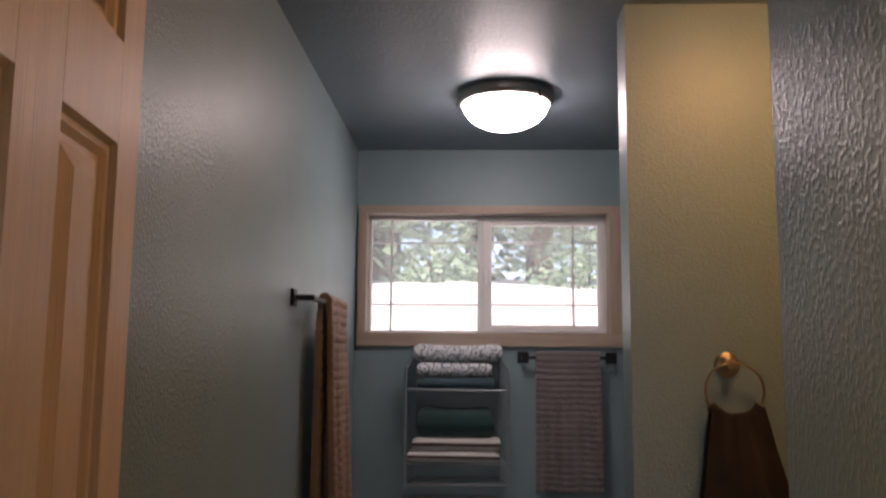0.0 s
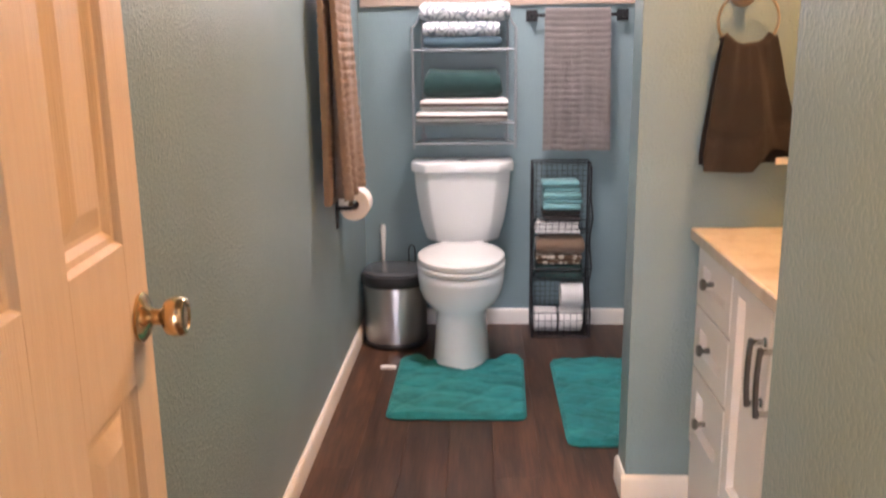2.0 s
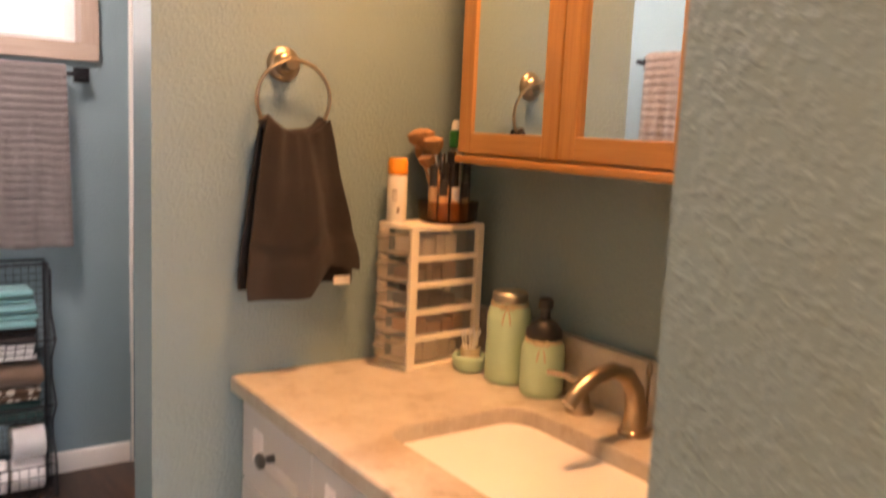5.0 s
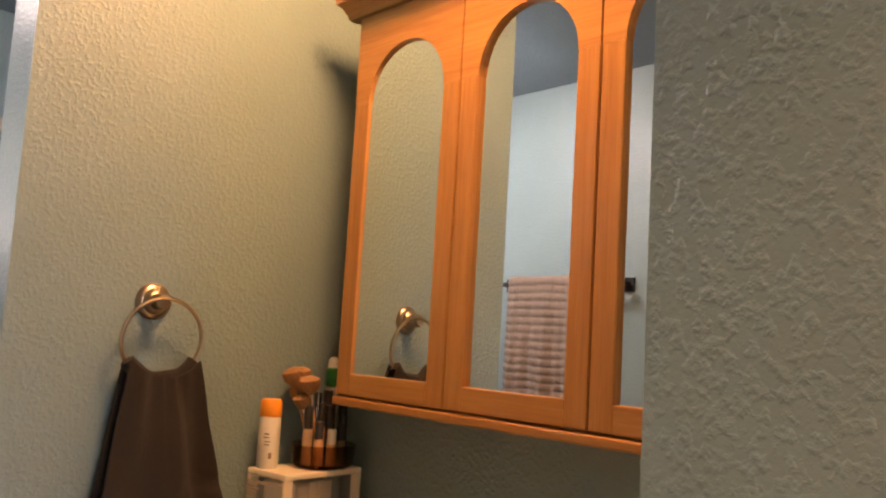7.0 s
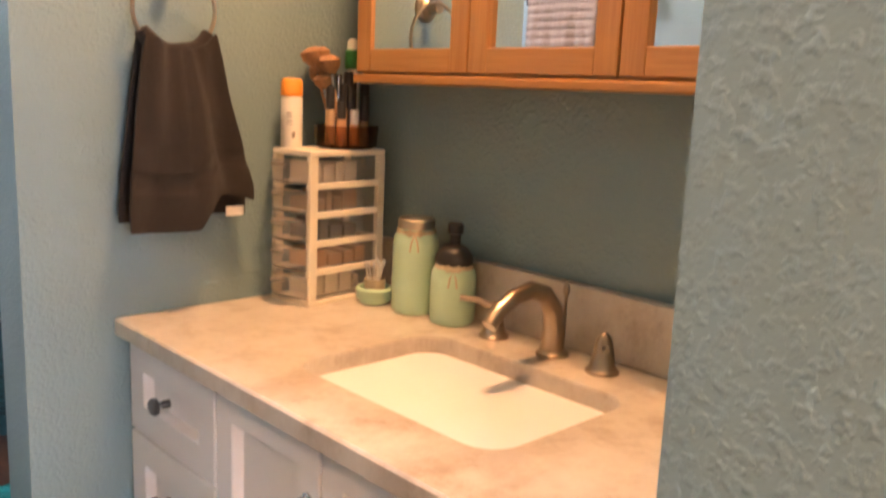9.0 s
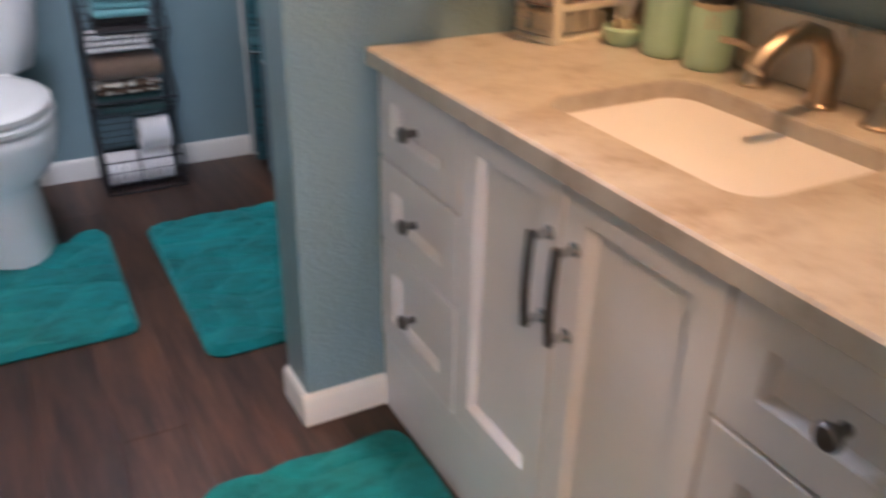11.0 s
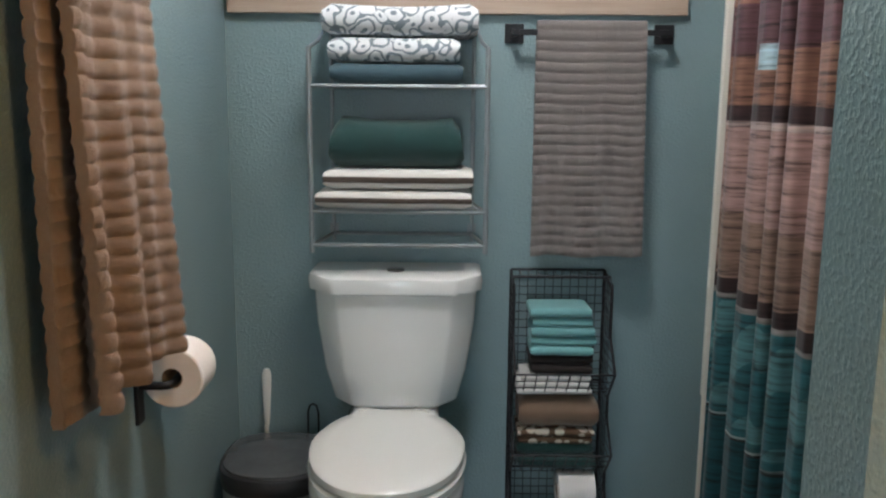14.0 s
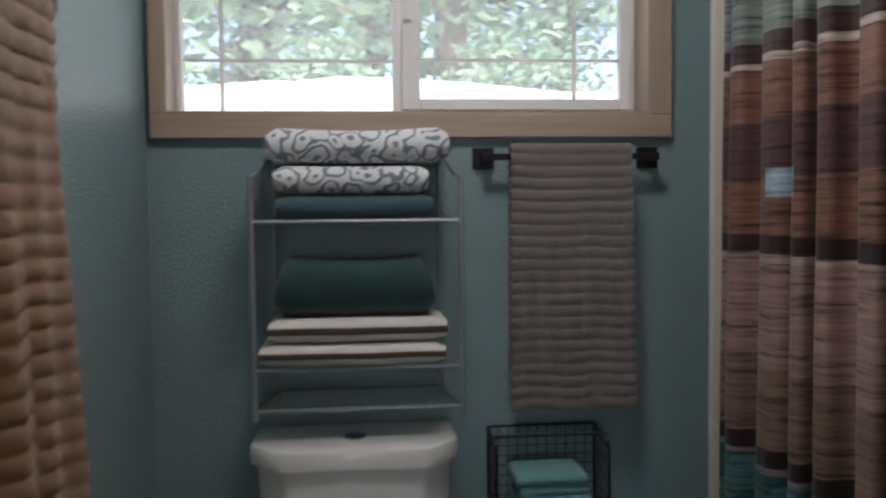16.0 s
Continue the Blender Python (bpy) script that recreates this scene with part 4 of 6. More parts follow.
# ---- toilet ----
def toilet():
    cx = 0.474
    th = thing("toilet", (cx, 4.85, 0), "white two-piece toilet with its lid down", "toilet")

    def tank_ring(w, yb, yf, ch, z):
        """Back edge straight, front corners cut off."""
        h = w / 2
        pts = [(-h, yb), (-h, yf + ch), (-h + 0.006, yf + ch * 0.85), (-h + ch * 0.78, yf + 0.006), (-h + ch * 0.95, yf), (h - ch * 0.95, yf), (h - ch * 0.78, yf + 0.006), (h - 0.006, yf + ch * 0.85), (h, yf + ch), (h, yb)]
        return [Vector((cx + x, y, z)) for x, y in pts]
    bm = bmesh.new()
    ring_faces(bm, [tank_ring(0.30, 5.165, 5.02, 0.05, 0.448), tank_ring(0.335, 5.17, 5.005, 0.06, 0.462), tank_ring(0.385, 5.175, 4.99, 0.07, 0.55), tank_ring(0.425, 5.178, 4.982, 0.076, 0.68), tank_ring(0.438, 5.178, 4.980, 0.078, 0.772)])
    part("tank", bm, PORCELAIN, th, "", True)
    bm = bmesh.new()
    ring_faces(bm, [tank_ring(0.440, 5.18, 4.978, 0.078, 0.773), tank_ring(0.464, 5.185, 4.966, 0.082, 0.777), tank_ring(0.468, 5.185, 4.963, 0.082, 0.805), tank_ring(0.462, 5.185, 4.967, 0.082, 0.817), tank_ring(0.44, 5.18, 4.98, 0.078, 0.823)])
    lid = part("tank_lid", bm, PORCELAIN, th, "", True)
    part("flush_button", lathe(bmesh.new(), [(0.024, 0.8225), (0.024, 0.827), (0.020, 0.829), (0.002, 0.829)], 24, (cx, 5.065, 0)), PEWTER, lid, "chrome flush button", True)
    # bowl and pedestal
    bm = bmesh.new()
    rows = [(4.79, 0.124, 0.232, 0.000, 2.7), (4.79, 0.124, 0.232, 0.012, 2.7), (4.787, 0.119, 0.224, 0.06, 2.6), (4.783, 0.113, 0.210, 0.14, 2.5), (4.780, 0.110, 0.200, 0.205, 2.4), (4.776, 0.113, 0.198, 0.228, 2.3), (4.770, 0.128, 0.204, 0.246, 2.2),
            (4.765, 0.152, 0.214, 0.266, 2.15), (4.762, 0.170, 0.224, 0.290, 2.1), (4.760, 0.181, 0.232, 0.325, 2.1), (4.760, 0.186, 0.237, 0.365, 2.1), (4.760, 0.186, 0.238, 0.388, 2.1), (4.762, 0.179, 0.232, 0.399, 2.1), (4.765, 0.13, 0.18, 0.400, 2.1)]
    ring_faces(bm, [superellipse(cx, y - 0.02, rx, ry + 0.022, z * 1.022, 44, e) for y, rx, ry, z, e in rows])
    part("bowl", bm, PORCELAIN, th, "", True)
    part("bowl_shelf", boxes((cx - 0.12, cx + 0.12, 4.93, 5.16, 0.30, 0.447), bev=0.025, seg=4), PORCELAIN, th, "", True)
    part("outlet", boxes((cx - 0.085, cx + 0.085, 4.98, 5.10, 0.0, 0.31), bev=0.03, seg=4), PORCELAIN, th, "", True)

    def seat_ring(rx, ryf, ryb, z, yc=4.760, tilt=0.0):
        z += 0.0302
        ryf, ryb = ryf + 0.030, ryb + 0.012
        out = []
        for p in superellipse(0, 0, 1, 1, 0, 48, 2.15):
            y = p.y * (ryb if p.y > 0 else ryf)
            # the back end is cut square at the hinge
            out.append(Vector((cx + p.x * rx * (1 - 0.10 * max(0, p.y)), yc + min(y, ryb * 0.93), z)))
        return out
    bm = bmesh.new()
    ring_faces(bm, [seat_ring(0.180, 0.238, 0.20, 0.3800), seat_ring(0.189, 0.248, 0.205, 0.385), seat_ring(0.190, 0.249, 0.205, 0.400), seat_ring(0.183, 0.242, 0.20, 0.407)])
    part("seat", bm, SEATMAT, th, "", True)
    bm = bmesh.new()
    ring_faces(bm, [seat_ring(0.178, 0.238, 0.20, 0.4085), seat_ring(0.186, 0.246, 0.203, 0.414), seat_ring(0.186, 0.246, 0.203, 0.430), seat_ring(0.178, 0.238, 0.198, 0.437), seat_ring(0.14, 0.19, 0.16, 0.442), seat_ring(0.07, 0.10, 0.09, 0.445)])
    part("lid", bm, SEATMAT, th, "", True)
    for x in (-0.075, 0.075):
        bm = lathe(bmesh.new(), [(0.011, cx + x - 0.02), (0.012, cx + x - 0.015), (0.012, cx + x + 0.015), (0.011, cx + x + 0.02)], 14, (0, 4.966, 0.456), 'x')
        part("hinge", bm, SEATMAT, th, "", True)
    bm = bmesh.new()
    tube(bm, [(0.29, 5.19, 0.17), (0.29, 5.13, 0.17), (0.295, 5.11, 0.2), (0.31, 5.10, 0.32), (0.36, 5.09, 0.45)], 0.005, 8)
    part("supply_line", bm, CHROME, th, "", True)


toilet()

# ---- mats ----
def plush_mat(name, outline, label, quilt):
    """A thick mat from an outline, with a rounded edge and a quilted relief."""
    bm = bmesh.new()
    n = len(outline)
    c = Vector((sum(p[0] for p in outline) / n, sum(p[1] for p in outline) / n))

    def inset(d):
        res = []
        for i in range(n):
            a, p, b = Vector(outline[i - 1]), Vector(outline[i]), Vector(outline[(i + 1) % n])
            t = (b - a).normalized()
            res.append(p + Vector((-t.y, t.x)) * d)
        return res
    hi = 0.0165
    rings = [[(*q, 0.001) for q in inset(0.002)], [(*q, 0.008) for q in inset(-0.001)], [(*q, 0.0145) for q in inset(0.004)], [(*q, hi) for q in inset(0.012)]]
    vr = [[bm.verts.new(p) for p in r] for r in rings]
    for a, b in zip(vr, vr[1:]):
        for i in range(n):
            bm.faces.new((a[i], a[(i + 1) % n], b[(i + 1) % n], b[i]))
    top = bm.faces.new(vr[-1])
    bmesh.ops.triangulate(bm, faces=[top])
    tops = [f for f in bm.faces if all(abs(v.co.z - hi) < 1e-6 for v in f.verts)]
    for _ in range(7):
        es = list({e for f in bm.faces if all(v.co.z > hi - 1e-6 for v in f.verts) for e in f.edges if e.calc_length() > 0.012})
        if not es:
            break
        bmesh.ops.subdivide_edges(bm, edges=es, cuts=1, use_grid_fill=True)
        fs = [f for f in bm.faces if len(f.verts) > 3]
        bmesh.ops.triangulate(bm, faces=[f for f in fs if all(v.co.z > hi - 1e-6 for v in f.verts)])
    for v in bm.verts:
        if v.co.z > hi - 1e-6:
            x, y = v.co.x, v.co.y
            w = wob(x, y, 0, 5, 0.06)
            q = abs(math.sin((x * 0.35 + y + w) * quilt)) ** 0.35 * abs(math.sin((x - y * 0.5 + w * 1.5) * quilt * 0.8)) ** 0.35
            v.co.z += 0.014 * q + wob(x, y, 1, 14, 0.004)
    return tagged(part(name, bm, PLUSH, smooth=True), label, "bath mat")


def rr2(x0, x1, y0, y1, r, k=8):
    return [(p.x, p.y) for p in rounded_rect(x0, x1, y0, y1, r, 0, k)]


def dense(pts, step=0.015):
    out = []
    for i, p in enumerate(pts):
        q = pts[(i + 1) % len(pts)]
        a, b = Vector(p), Vector(q)
        m = max(1, int((b - a).length / step))
        out += [tuple(a.lerp(b, k / m)) for k in range(m)]
    return out


contour = [(0.215 + .03, 4.065), (0.725 - .03, 4.065), (0.716, 4.074), (0.725, 4.095), (0.738, 4.66), (0.728, 4.688), (0.70, 4.70), (0.650, 4.69), (0.618, 4.66), (0.605, 4.60), (0.585, 4.552), (0.54, 4.518), (0.474, 4.508), (0.408, 4.518), (0.363, 4.552), (0.343, 4.60), (0.330, 4.66), (0.30, 4.69), (0.25, 4.70), (0.222, 4.688), (0.212, 4.66), (0.210, 4.095), (0.222, 4.074)]
plush_mat("contour_mat", dense(contour), "teal plush contour mat round the toilet foot", 22)
plush_mat("bath_mat", dense(rr2(0.85, 1.335, 3.858, 4.665, 0.045)), "teal plush bath mat with a wavy quilted relief", 28)
plush_mat("bath_mat", dense(rr2(0.705, 1.155, 2.62, 3.41, 0.045)), "teal plush bath mat in front of the vanity", 28)

# ---- cloth helpers ----
def folded(name, x0, x1, y0, y1, z0, z1, layers, material, label, category="towel", seed=0, group="", sag=0.0, taper=0.0):
    """A folded towel: stacked layers with a rounded front fold, each a little off the others."""
    rnd = random.Random(seed)
    bm = bmesh.new()
    h = (z1 - z0) / layers
    for k in range(layers):
        dx0, dx1, dy = rnd.uniform(0, .012), rnd.uniform(-.012, 0), rnd.uniform(0, .010)
        za, zb = z0 + h * k, z0 + h * (k + 1)
        r = h / 2
        prof = []
        for i in range(9):
            a = radians(90 + 180 * i / 8)
            prof.append((y0 + dy + r + r * math.cos(a) * 1.0, (za + zb) / 2 + r * 0.97 * math.sin(a)))
        for i in range(9):
            a = radians(-90 + 180 * i / 8)
            prof.append((y1 - r + r * math.cos(a), (za + zb) / 2 + r * 0.97 * math.sin(a)))
        rings = []
        nx = 18
        for j in range(nx + 1):
            u = j / nx
            x = x0 + dx0 + (x1 + dx1 - x0 - dx0) * u
            e = 1.0 - 0.35 * (max(0, 0.06 - u) + max(0, u - 0.94)) / 0.06
            m = (za + zb) / 2
            lift = sag * (abs(2 * u - 1) ** 3 - 0.45) * (1 - 0.9 * max(0.0, abs(2 * u - 1) - 0.93) / 0.07)
            rings.append([Vector((x + taper * (0.5 - u) * (z - za) / h, y + wob(x, z, k, 9, 0.005), m + (z - m) * e + lift * (z - z0) / (z1 - z0) + wob(x, y, k + seed, 7, min(0.004, h * .12)))) for y, z in prof])
        ring_faces(bm, rings)
    zl = min(v.co.z for v in bm.verts)
    for v in bm.verts:
        v.co.z += z0 + 0.0005 - zl
    return tagged(part(name, bm, material, smooth=True), label, category, group)


def rib(z, pitch):
    return abs(math.sin(math.pi * z / pitch)) ** 0.42


# ---- towel bar with the beige towel, on the left-hand wall ----
def bar(name, a, b, out, plate, label):
    """A square towel bar on two posts; a and b are its ends on the wall, out points into the room."""
    a, b, out = Vector(a), Vector(b), Vector(out)
    d = (b - a).normalized()
    th = thing(name, (a + b) / 2, label, "towel bar")
    for p in (a, b):
        bm = bmesh.new()
        q = [abs(v) for v in d * plate + Vector((0, 0, plate))]
        lo, hi = p + out * 0.0, p + out * 0.010
        box(bm, min(lo.x, hi.x) - q[0] * (abs(d.x)), max(lo.x, hi.x) + q[0] * abs(d.x), min(lo.y, hi.y) - q[1] * abs(d.y), max(lo.y, hi.y) + q[1] * abs(d.y), p.z - plate, p.z + plate, 0.002)
        part("mount", bm, BLACK, th)
        bm = bmesh.new()
        e0, e1 = p + out * 0.010, p + out * 0.070
        w = 0.009
        box(bm, min(e0.x, e1.x) - w * abs(d.x), max(e0.x, e1.x) + w * abs(d.x), min(e0.y, e1.y) - w * abs(d.y), max(e0.y, e1.y) + w * abs(d.y), p.z - w, p.z + w, 0.0015)
        part("post", bm, BLACK, th)
    bm = bmesh.new()
    p, q = a + out * 0.062, b + out * 0.062
    w = 0.0075
    box(bm, min(p.x, q.x) - w * abs(out.x), max(p.x, q.x) + w * abs(out.x), min(p.y, q.y) - w * abs(out.y), max(p.y, q.y) + w * abs(out.y), p.z - w, p.z + w, 0.0015)
    part("rod", bm, BLACK, th)


bar("towel_bar", (0.0, 3.812, 1.630), (0.0, 4.422, 1.630), (1, 0, 0), 0.026, "black square towel bar on the wall beside the toilet")
bar("towel_bar", (0.790, YN, 1.457), (1.197, YN, 1.457), (0, -1, 0), 0.026, "short black square towel bar under the window")


def hung_towel(name, material, label, along, depth, pitch, amp, zc, zf, zb, r=0.014, nu=64, thick=0.0015, blocks=0.0, flare=0.0, sway=0.004, back_shift=0.0, cols=8.5):
    """A ribbed towel over a bar: front drop to zf, back drop to zb. along(u) gives the place on the bar's line, depth(s) the offset from the wall."""
    front, back = zc - zf, zc - zb
    arc = math.pi * r
    total = front + arc + back
    nv = int(total / (pitch / 7))

    def at(u, v, off):
        s = v * total
        w = sway * math.sin(u * 15 + 1.3) + 0.5 * sway * math.sin(u * 37)
        sj = s + wob(u * 4, s * 3, 1, 1.0, 0.006)
        uj = u + wob(u * 3, s * 6, 7, 1.0, 0.02)
        bump_ = amp * rib(sj, pitch) * (1 - blocks + blocks * abs(math.sin(math.pi * uj * cols)) ** 0.45) + wob(u * 30, s * 55, 3, 1.0, amp * 0.22)
        f = 0.0
        if s < front:
            d, z = r + (1 - s / front) * (0.010 + w * 3), zf + s
            f = flare * (1 - s / front)
            n = 1
        elif s < front + arc:
            a = (s - front) / r
            d, z, n = r * math.cos(a), zc + r * math.sin(a), 1
            return along(u, 0.0), d + off * math.cos(a) + bump_ * math.cos(a), z + (off + bump_) * math.sin(a)
        else:
            k = s - front - arc
            d, z, n = -r - w * (k / back) * 0.5, zc - k, -1
        z += wob(u * 3, s * 2, 0, 1.0, 0.006) * (1 if s < front * 0.15 else 0)
        return along(u, f) + (back_shift * min(1, (s - front - arc) / 0.1) if n < 0 else 0), d + n * (off + bump_), z

    def outer(u, v):
        return depth(*at(u, v, 0.005))

    def inner(u, v):
        return depth(*at(u, v, -thick))
    bm = slab_grid(outer, nu, nv, inner)
    return tagged(part(name, bm, material, smooth=True), label, "towel")


hung_towel("bath_towel", BEIGE, "thick beige ribbed bath towel hung over the bar", lambda u, f: 4.028 + u * 0.334 + f * (u - 0.3), lambda a, d, z: Vector((0.064 + d * 1.0, a, z)), 0.031, 0.0085, 1.6385, 0.815, 0.80, r=0.013, nu=96, thick=0.013, blocks=0.38, flare=0.035, sway=0.008, back_shift=-0.032, cols=3.6)
hung_towel("hand_towel", TAUPE, "grey taupe ribbed hand towel hung over the short bar", lambda u, f: 0.846 + u * 0.288 + f * (u - 0.3), lambda a, d, z: Vector((a, YN - 0.062 - d, z)), 0.0275, 0.006, 1.4655, 0.858, 0.93, r=0.013, flare=0.02, sway=0.002)


# ---- toilet paper on its holder ----
def paper_roll(bm_roll, at, axis, r=0.055, ri=0.020, h=0.10):
    return lathe(bm_roll, [(ri, 0), (r - 0.003, 0), (r, 0.003), (r, h - 0.003), (r - 0.003, h), (ri, h), (ri, h * 0.5), (ri, 0)], 36, at, axis, caps=False)


holder = thing("toilet_paper_holder", (0.0, 4.43, 0.70), "black pivot toilet paper holder on the wall", "toilet paper holder")
part("backplate", boxes((0.0, 0.008, 4.405, 4.440, 0.640, 0.772), bev=0.002), BLACK, holder)
bm = bmesh.new()
tube(bm, [(0.006, 4.422, 0.718), (0.050, 4.422, 0.718), (0.062, 4.426, 0.718), (0.067, 4.440, 0.718), (0.067, 4.545, 0.718)], 0.0085, 10)
part("arm", bm, BLACK, holder, "", True)
roll = thing("toilet_roll", (0.085, 4.49, 0.66), "white toilet paper roll on the black holder", "toilet roll")
part("paper", paper_roll(bmesh.new(), (0.067, 4.436, 0.7285), 'y', 0.062, 0.021, 0.100), PAPER, roll, "", True)
part("core", lathe(bmesh.new(), [(0.0207, 4.437), (0.0207, 4.535), (0.0195, 4.535), (0.0195, 4.437), (0.0207, 4.437)], 30, (0.067, 0, 0.7285), 'y', caps=False), CARD, roll, "brown cardboard core", True)


# ---- trash can and brush ----
def trash_can():
    cx, cy = 0.163, 4.955
    th = thing("trash_can", (cx, cy, 0), "half-round brushed steel trash can with a black lid", "trash can")

    def dring(s, z):
        pts = []
        for k in range(40):
            a = 2 * math.pi * k / 40
            x, y = math.cos(a), math.sin(a)
            pts.append(Vector((cx + 0.146 * s * math.copysign(abs(x) ** 0.75, x), cy + (0.152 * s * math.copysign(abs(y) ** (0.95 if y < 0 else 0.5), y)), z)))
        return pts
    part("base", ring_faces(bmesh.new(), [dring(0.985, 0.0), dring(1.01, 0.004), dring(1.01, 0.022), dring(0.98, 0.026)]), BLACKPL, th, "black base ring", True)
    part("body", ring_faces(bmesh.new(), [dring(0.96, 0.024), dring(0.965, 0.03), dring(0.985, 0.284), dring(0.98, 0.288)]), STEEL, th, "brushed steel body", True)
    part("rim", ring_faces(bmesh.new(), [dring(0.99, 0.282), dring(1.02, 0.288), dring(1.03, 0.314), dring(1.01, 0.332), dring(0.97, 0.334)]), BLACKPL, th, "black rim", True)
    part("lid", ring_faces(bmesh.new(), [dring(0.955, 0.3345), dring(0.95, 0.341), dring(0.90, 0.345), dring(0.5, 0.347)]), DARKGREY, th, "dark grey lid", True)


trash_can()
bm = bmesh.new()
tube(bm, [(0.212, 5.150, 0.0), (0.213, 5.152, 0.385), (0.218, 5.153, 0.402), (0.228, 5.153, 0.408), (0.238, 5.153, 0.402), (0.243, 5.152, 0.38), (0.244, 5.150, 0.0)], 0.003, 8)
tagged(part("wire_stand", bm, BLACK, smooth=True), "thin black wire loop standing behind the trash can", "wire stand")
brush = thing("toilet_brush", (0.085, 5.178, 0), "white toilet brush standing behind the trash can", "toilet brush")
bm = lathe(bmesh.new(), [(0.001, 0.0), (0.012, 0.0), (0.012, 0.01), (0.010, 0.012)], 16, (0.085, 5.182, 0))
tube(bm, [(0.085, 5.182, 0.01), (0.085, 5.182, 0.33)], 0.006, 10)
part("rod", bm, WHITEPL, brush, "", True)
bm = bmesh.new()
ring_faces(bm, [superellipse(0.087 + dx, 5.183, rx, 0.007, z, 16) for dx, rx, z in ((0, .006, .33), (0, .009, .36), (0.001, .012, .42), (0.002, .014, .47), (0.002, .013, .49), (0.002, .008, .502))])
part("grip", bm, WHITEPL, brush, "flat white grip", True)
bm = boxes((0.133, 0.200, 4.566, 4.594, 0.0, 0.012), bev=0.005, seg=3)
tagged(part("plastic_stick", bm, WHITEPL), "short white plastic stick lying on the floor", "stick")


# ---- wire rack ----
RS = 0.968


def wire_rack():
    x0, x1, yb = 0.795, 1.060, 5.182
    prof = [(0.0, 4.985), (0.125, 4.985), (0.205, 5.055), (0.262, 5.055), (0.345, 4.975), (0.425, 5.055), (0.495, 5.055), (0.583, 4.970), (0.665, 5.055), (0.795, 5.055), (0.815, 5.065), (0.805, 5.085)]
    prof = [(z * RS, y) for z, y in prof]

    def yf(z):
        return float(np.interp(z, [p[0] for p in prof], [p[1] for p in prof]))
    th = thing("wire_rack", ((x0 + x1) / 2, 5.1, 0), "black wire rack with tilted baskets full of cloths", "wire rack")
    bm = bmesh.new()
    for x in (x0, x1):
        tube(bm, [(x, y, z + (0.004 if z == 0 else 0)) for z, y in prof] + [(x, yb, 0.805), (x, yb, 0.004), (x, 4.985, 0.004)], 0.0038, 6)
    for y, z in ((yb, 0.805), (5.085, 0.805), (yb, 0.004), (4.985, 0.004), (yb, 0.254), (yb, 0.479)):
        tube(bm, [(x0, y, z), (x1, y, z)], 0.0038, 6)
    part("frame", bm, WIRE, th, "black wire frame", True)
    for x in (x0, x1):
        bm = bmesh.new()
        for i in range(1, 33):
            z = 0.805 * i / 33
            tube(bm, [(x, yf(z), z), (x, yb, z)], 0.0014, 4)
        for y in (5.08, 5.105, 5.13, 5.155):
            tube(bm, [(x, y, 0.004), (x, y, 0.805)], 0.0014, 4)
        tagged(part("side_mesh", bm, WIRE, th), kind="stuff")
    bm = bmesh.new()
    for i in range(1, 11):
        x = x0 + (x1 - x0) * i / 11
        tube(bm, [(x, yb, 0.004), (x, yb, 0.805), (x, 5.085, 0.805)], 0.0014, 4)
    for i in range(1, 33):
        z = 0.805 * i / 33
        tube(bm, [(x0, yb, z), (x1, yb, z)], 0.0014, 4)
    tagged(part("back_mesh", bm, WIRE, th), kind="stuff")
    for zb, zl, yl in ((0.479, 0.564, 4.970), (0.254, 0.334, 4.975), (0.004, 0.121, 4.985)):
        bm = bmesh.new()
        tube(bm, [(x0, yl, zl), (x1, yl, zl)], 0.003, 6)
        yb0 = yf(zb)
        for i in range(1, 9):
            x = x0 + (x1 - x0) * i / 9
            tube(bm, [(x, yl, zl), (x, yb0, zb), (x, yb, zb)], 0.0016, 4)
        for k in (0.33, 0.66):
            tube(bm, [(x0, yl + (yb0 - yl) * k, zl + (zb - zl) * k), (x1, yl + (yb0 - yl) * k, zl + (zb - zl) * k)], 0.0016, 4)
        for k in range(1, 5):
            y = yb0 + (yb - yb0) * k / 5
            tube(bm, [(x0, y, zb), (x1, y, zb)], 0.0016, 4)
        tagged(part("basket", bm, WIRE, th, "wire basket"), kind="stuff")


wire_rack()
for i in range(3):
    folded("washcloth", 0.805 + 0.003 * i, 1.018 - 0.002 * i, 5.034 + 0.002 * i, 5.165, 0.482 + 0.018 * i, 0.4995 + 0.018 * i, 1, WHITETOWEL, "white folded washcloth in the wire rack", "washcloth", 3 + i, "white washcloths")
for i in range(2):
    folded("washcloth", 0.838, 1.015, 5.040, 5.165, 0.5365 + 0.027 * i, 0.563 + 0.027 * i, 1, BROWN, "dark brown folded washcloth in the wire rack", "washcloth", 24 + i, "brown washcloths")
for i in range(5):
    folded("washcloth", 0.836 + 0.004 * (i % 2), 1.016 + 0.005 * (i % 3) - 0.01 * (i == 4), 5.032 + 0.004 * (i % 2), 5.165, 0.5915 + 0.027 * i, 0.618 + 0.027 * i, 1, AQUA, "pale aqua folded washcloth stacked in the wire rack", "washcloth", 35 + i, "aqua washcloths")
folded("folded_towel", 0.808, 1.035, 5.045, 5.170, 0.2565, 0.333, 2, DKGREEN, "dark green folded towel in the wire rack", "towel", 6)
folded("folded_cloth", 0.812, 1.030, 5.040, 5.168, 0.3345, 0.378, 2, PRINT, "cream and brown printed cloth in the wire rack", "cloth", 7)
folded("folded_towel", 0.812, 1.035, 5.035, 5.170, 0.3795, 0.466, 1, TANTOWEL, "tan folded towel in the wire rack", "towel", 8)
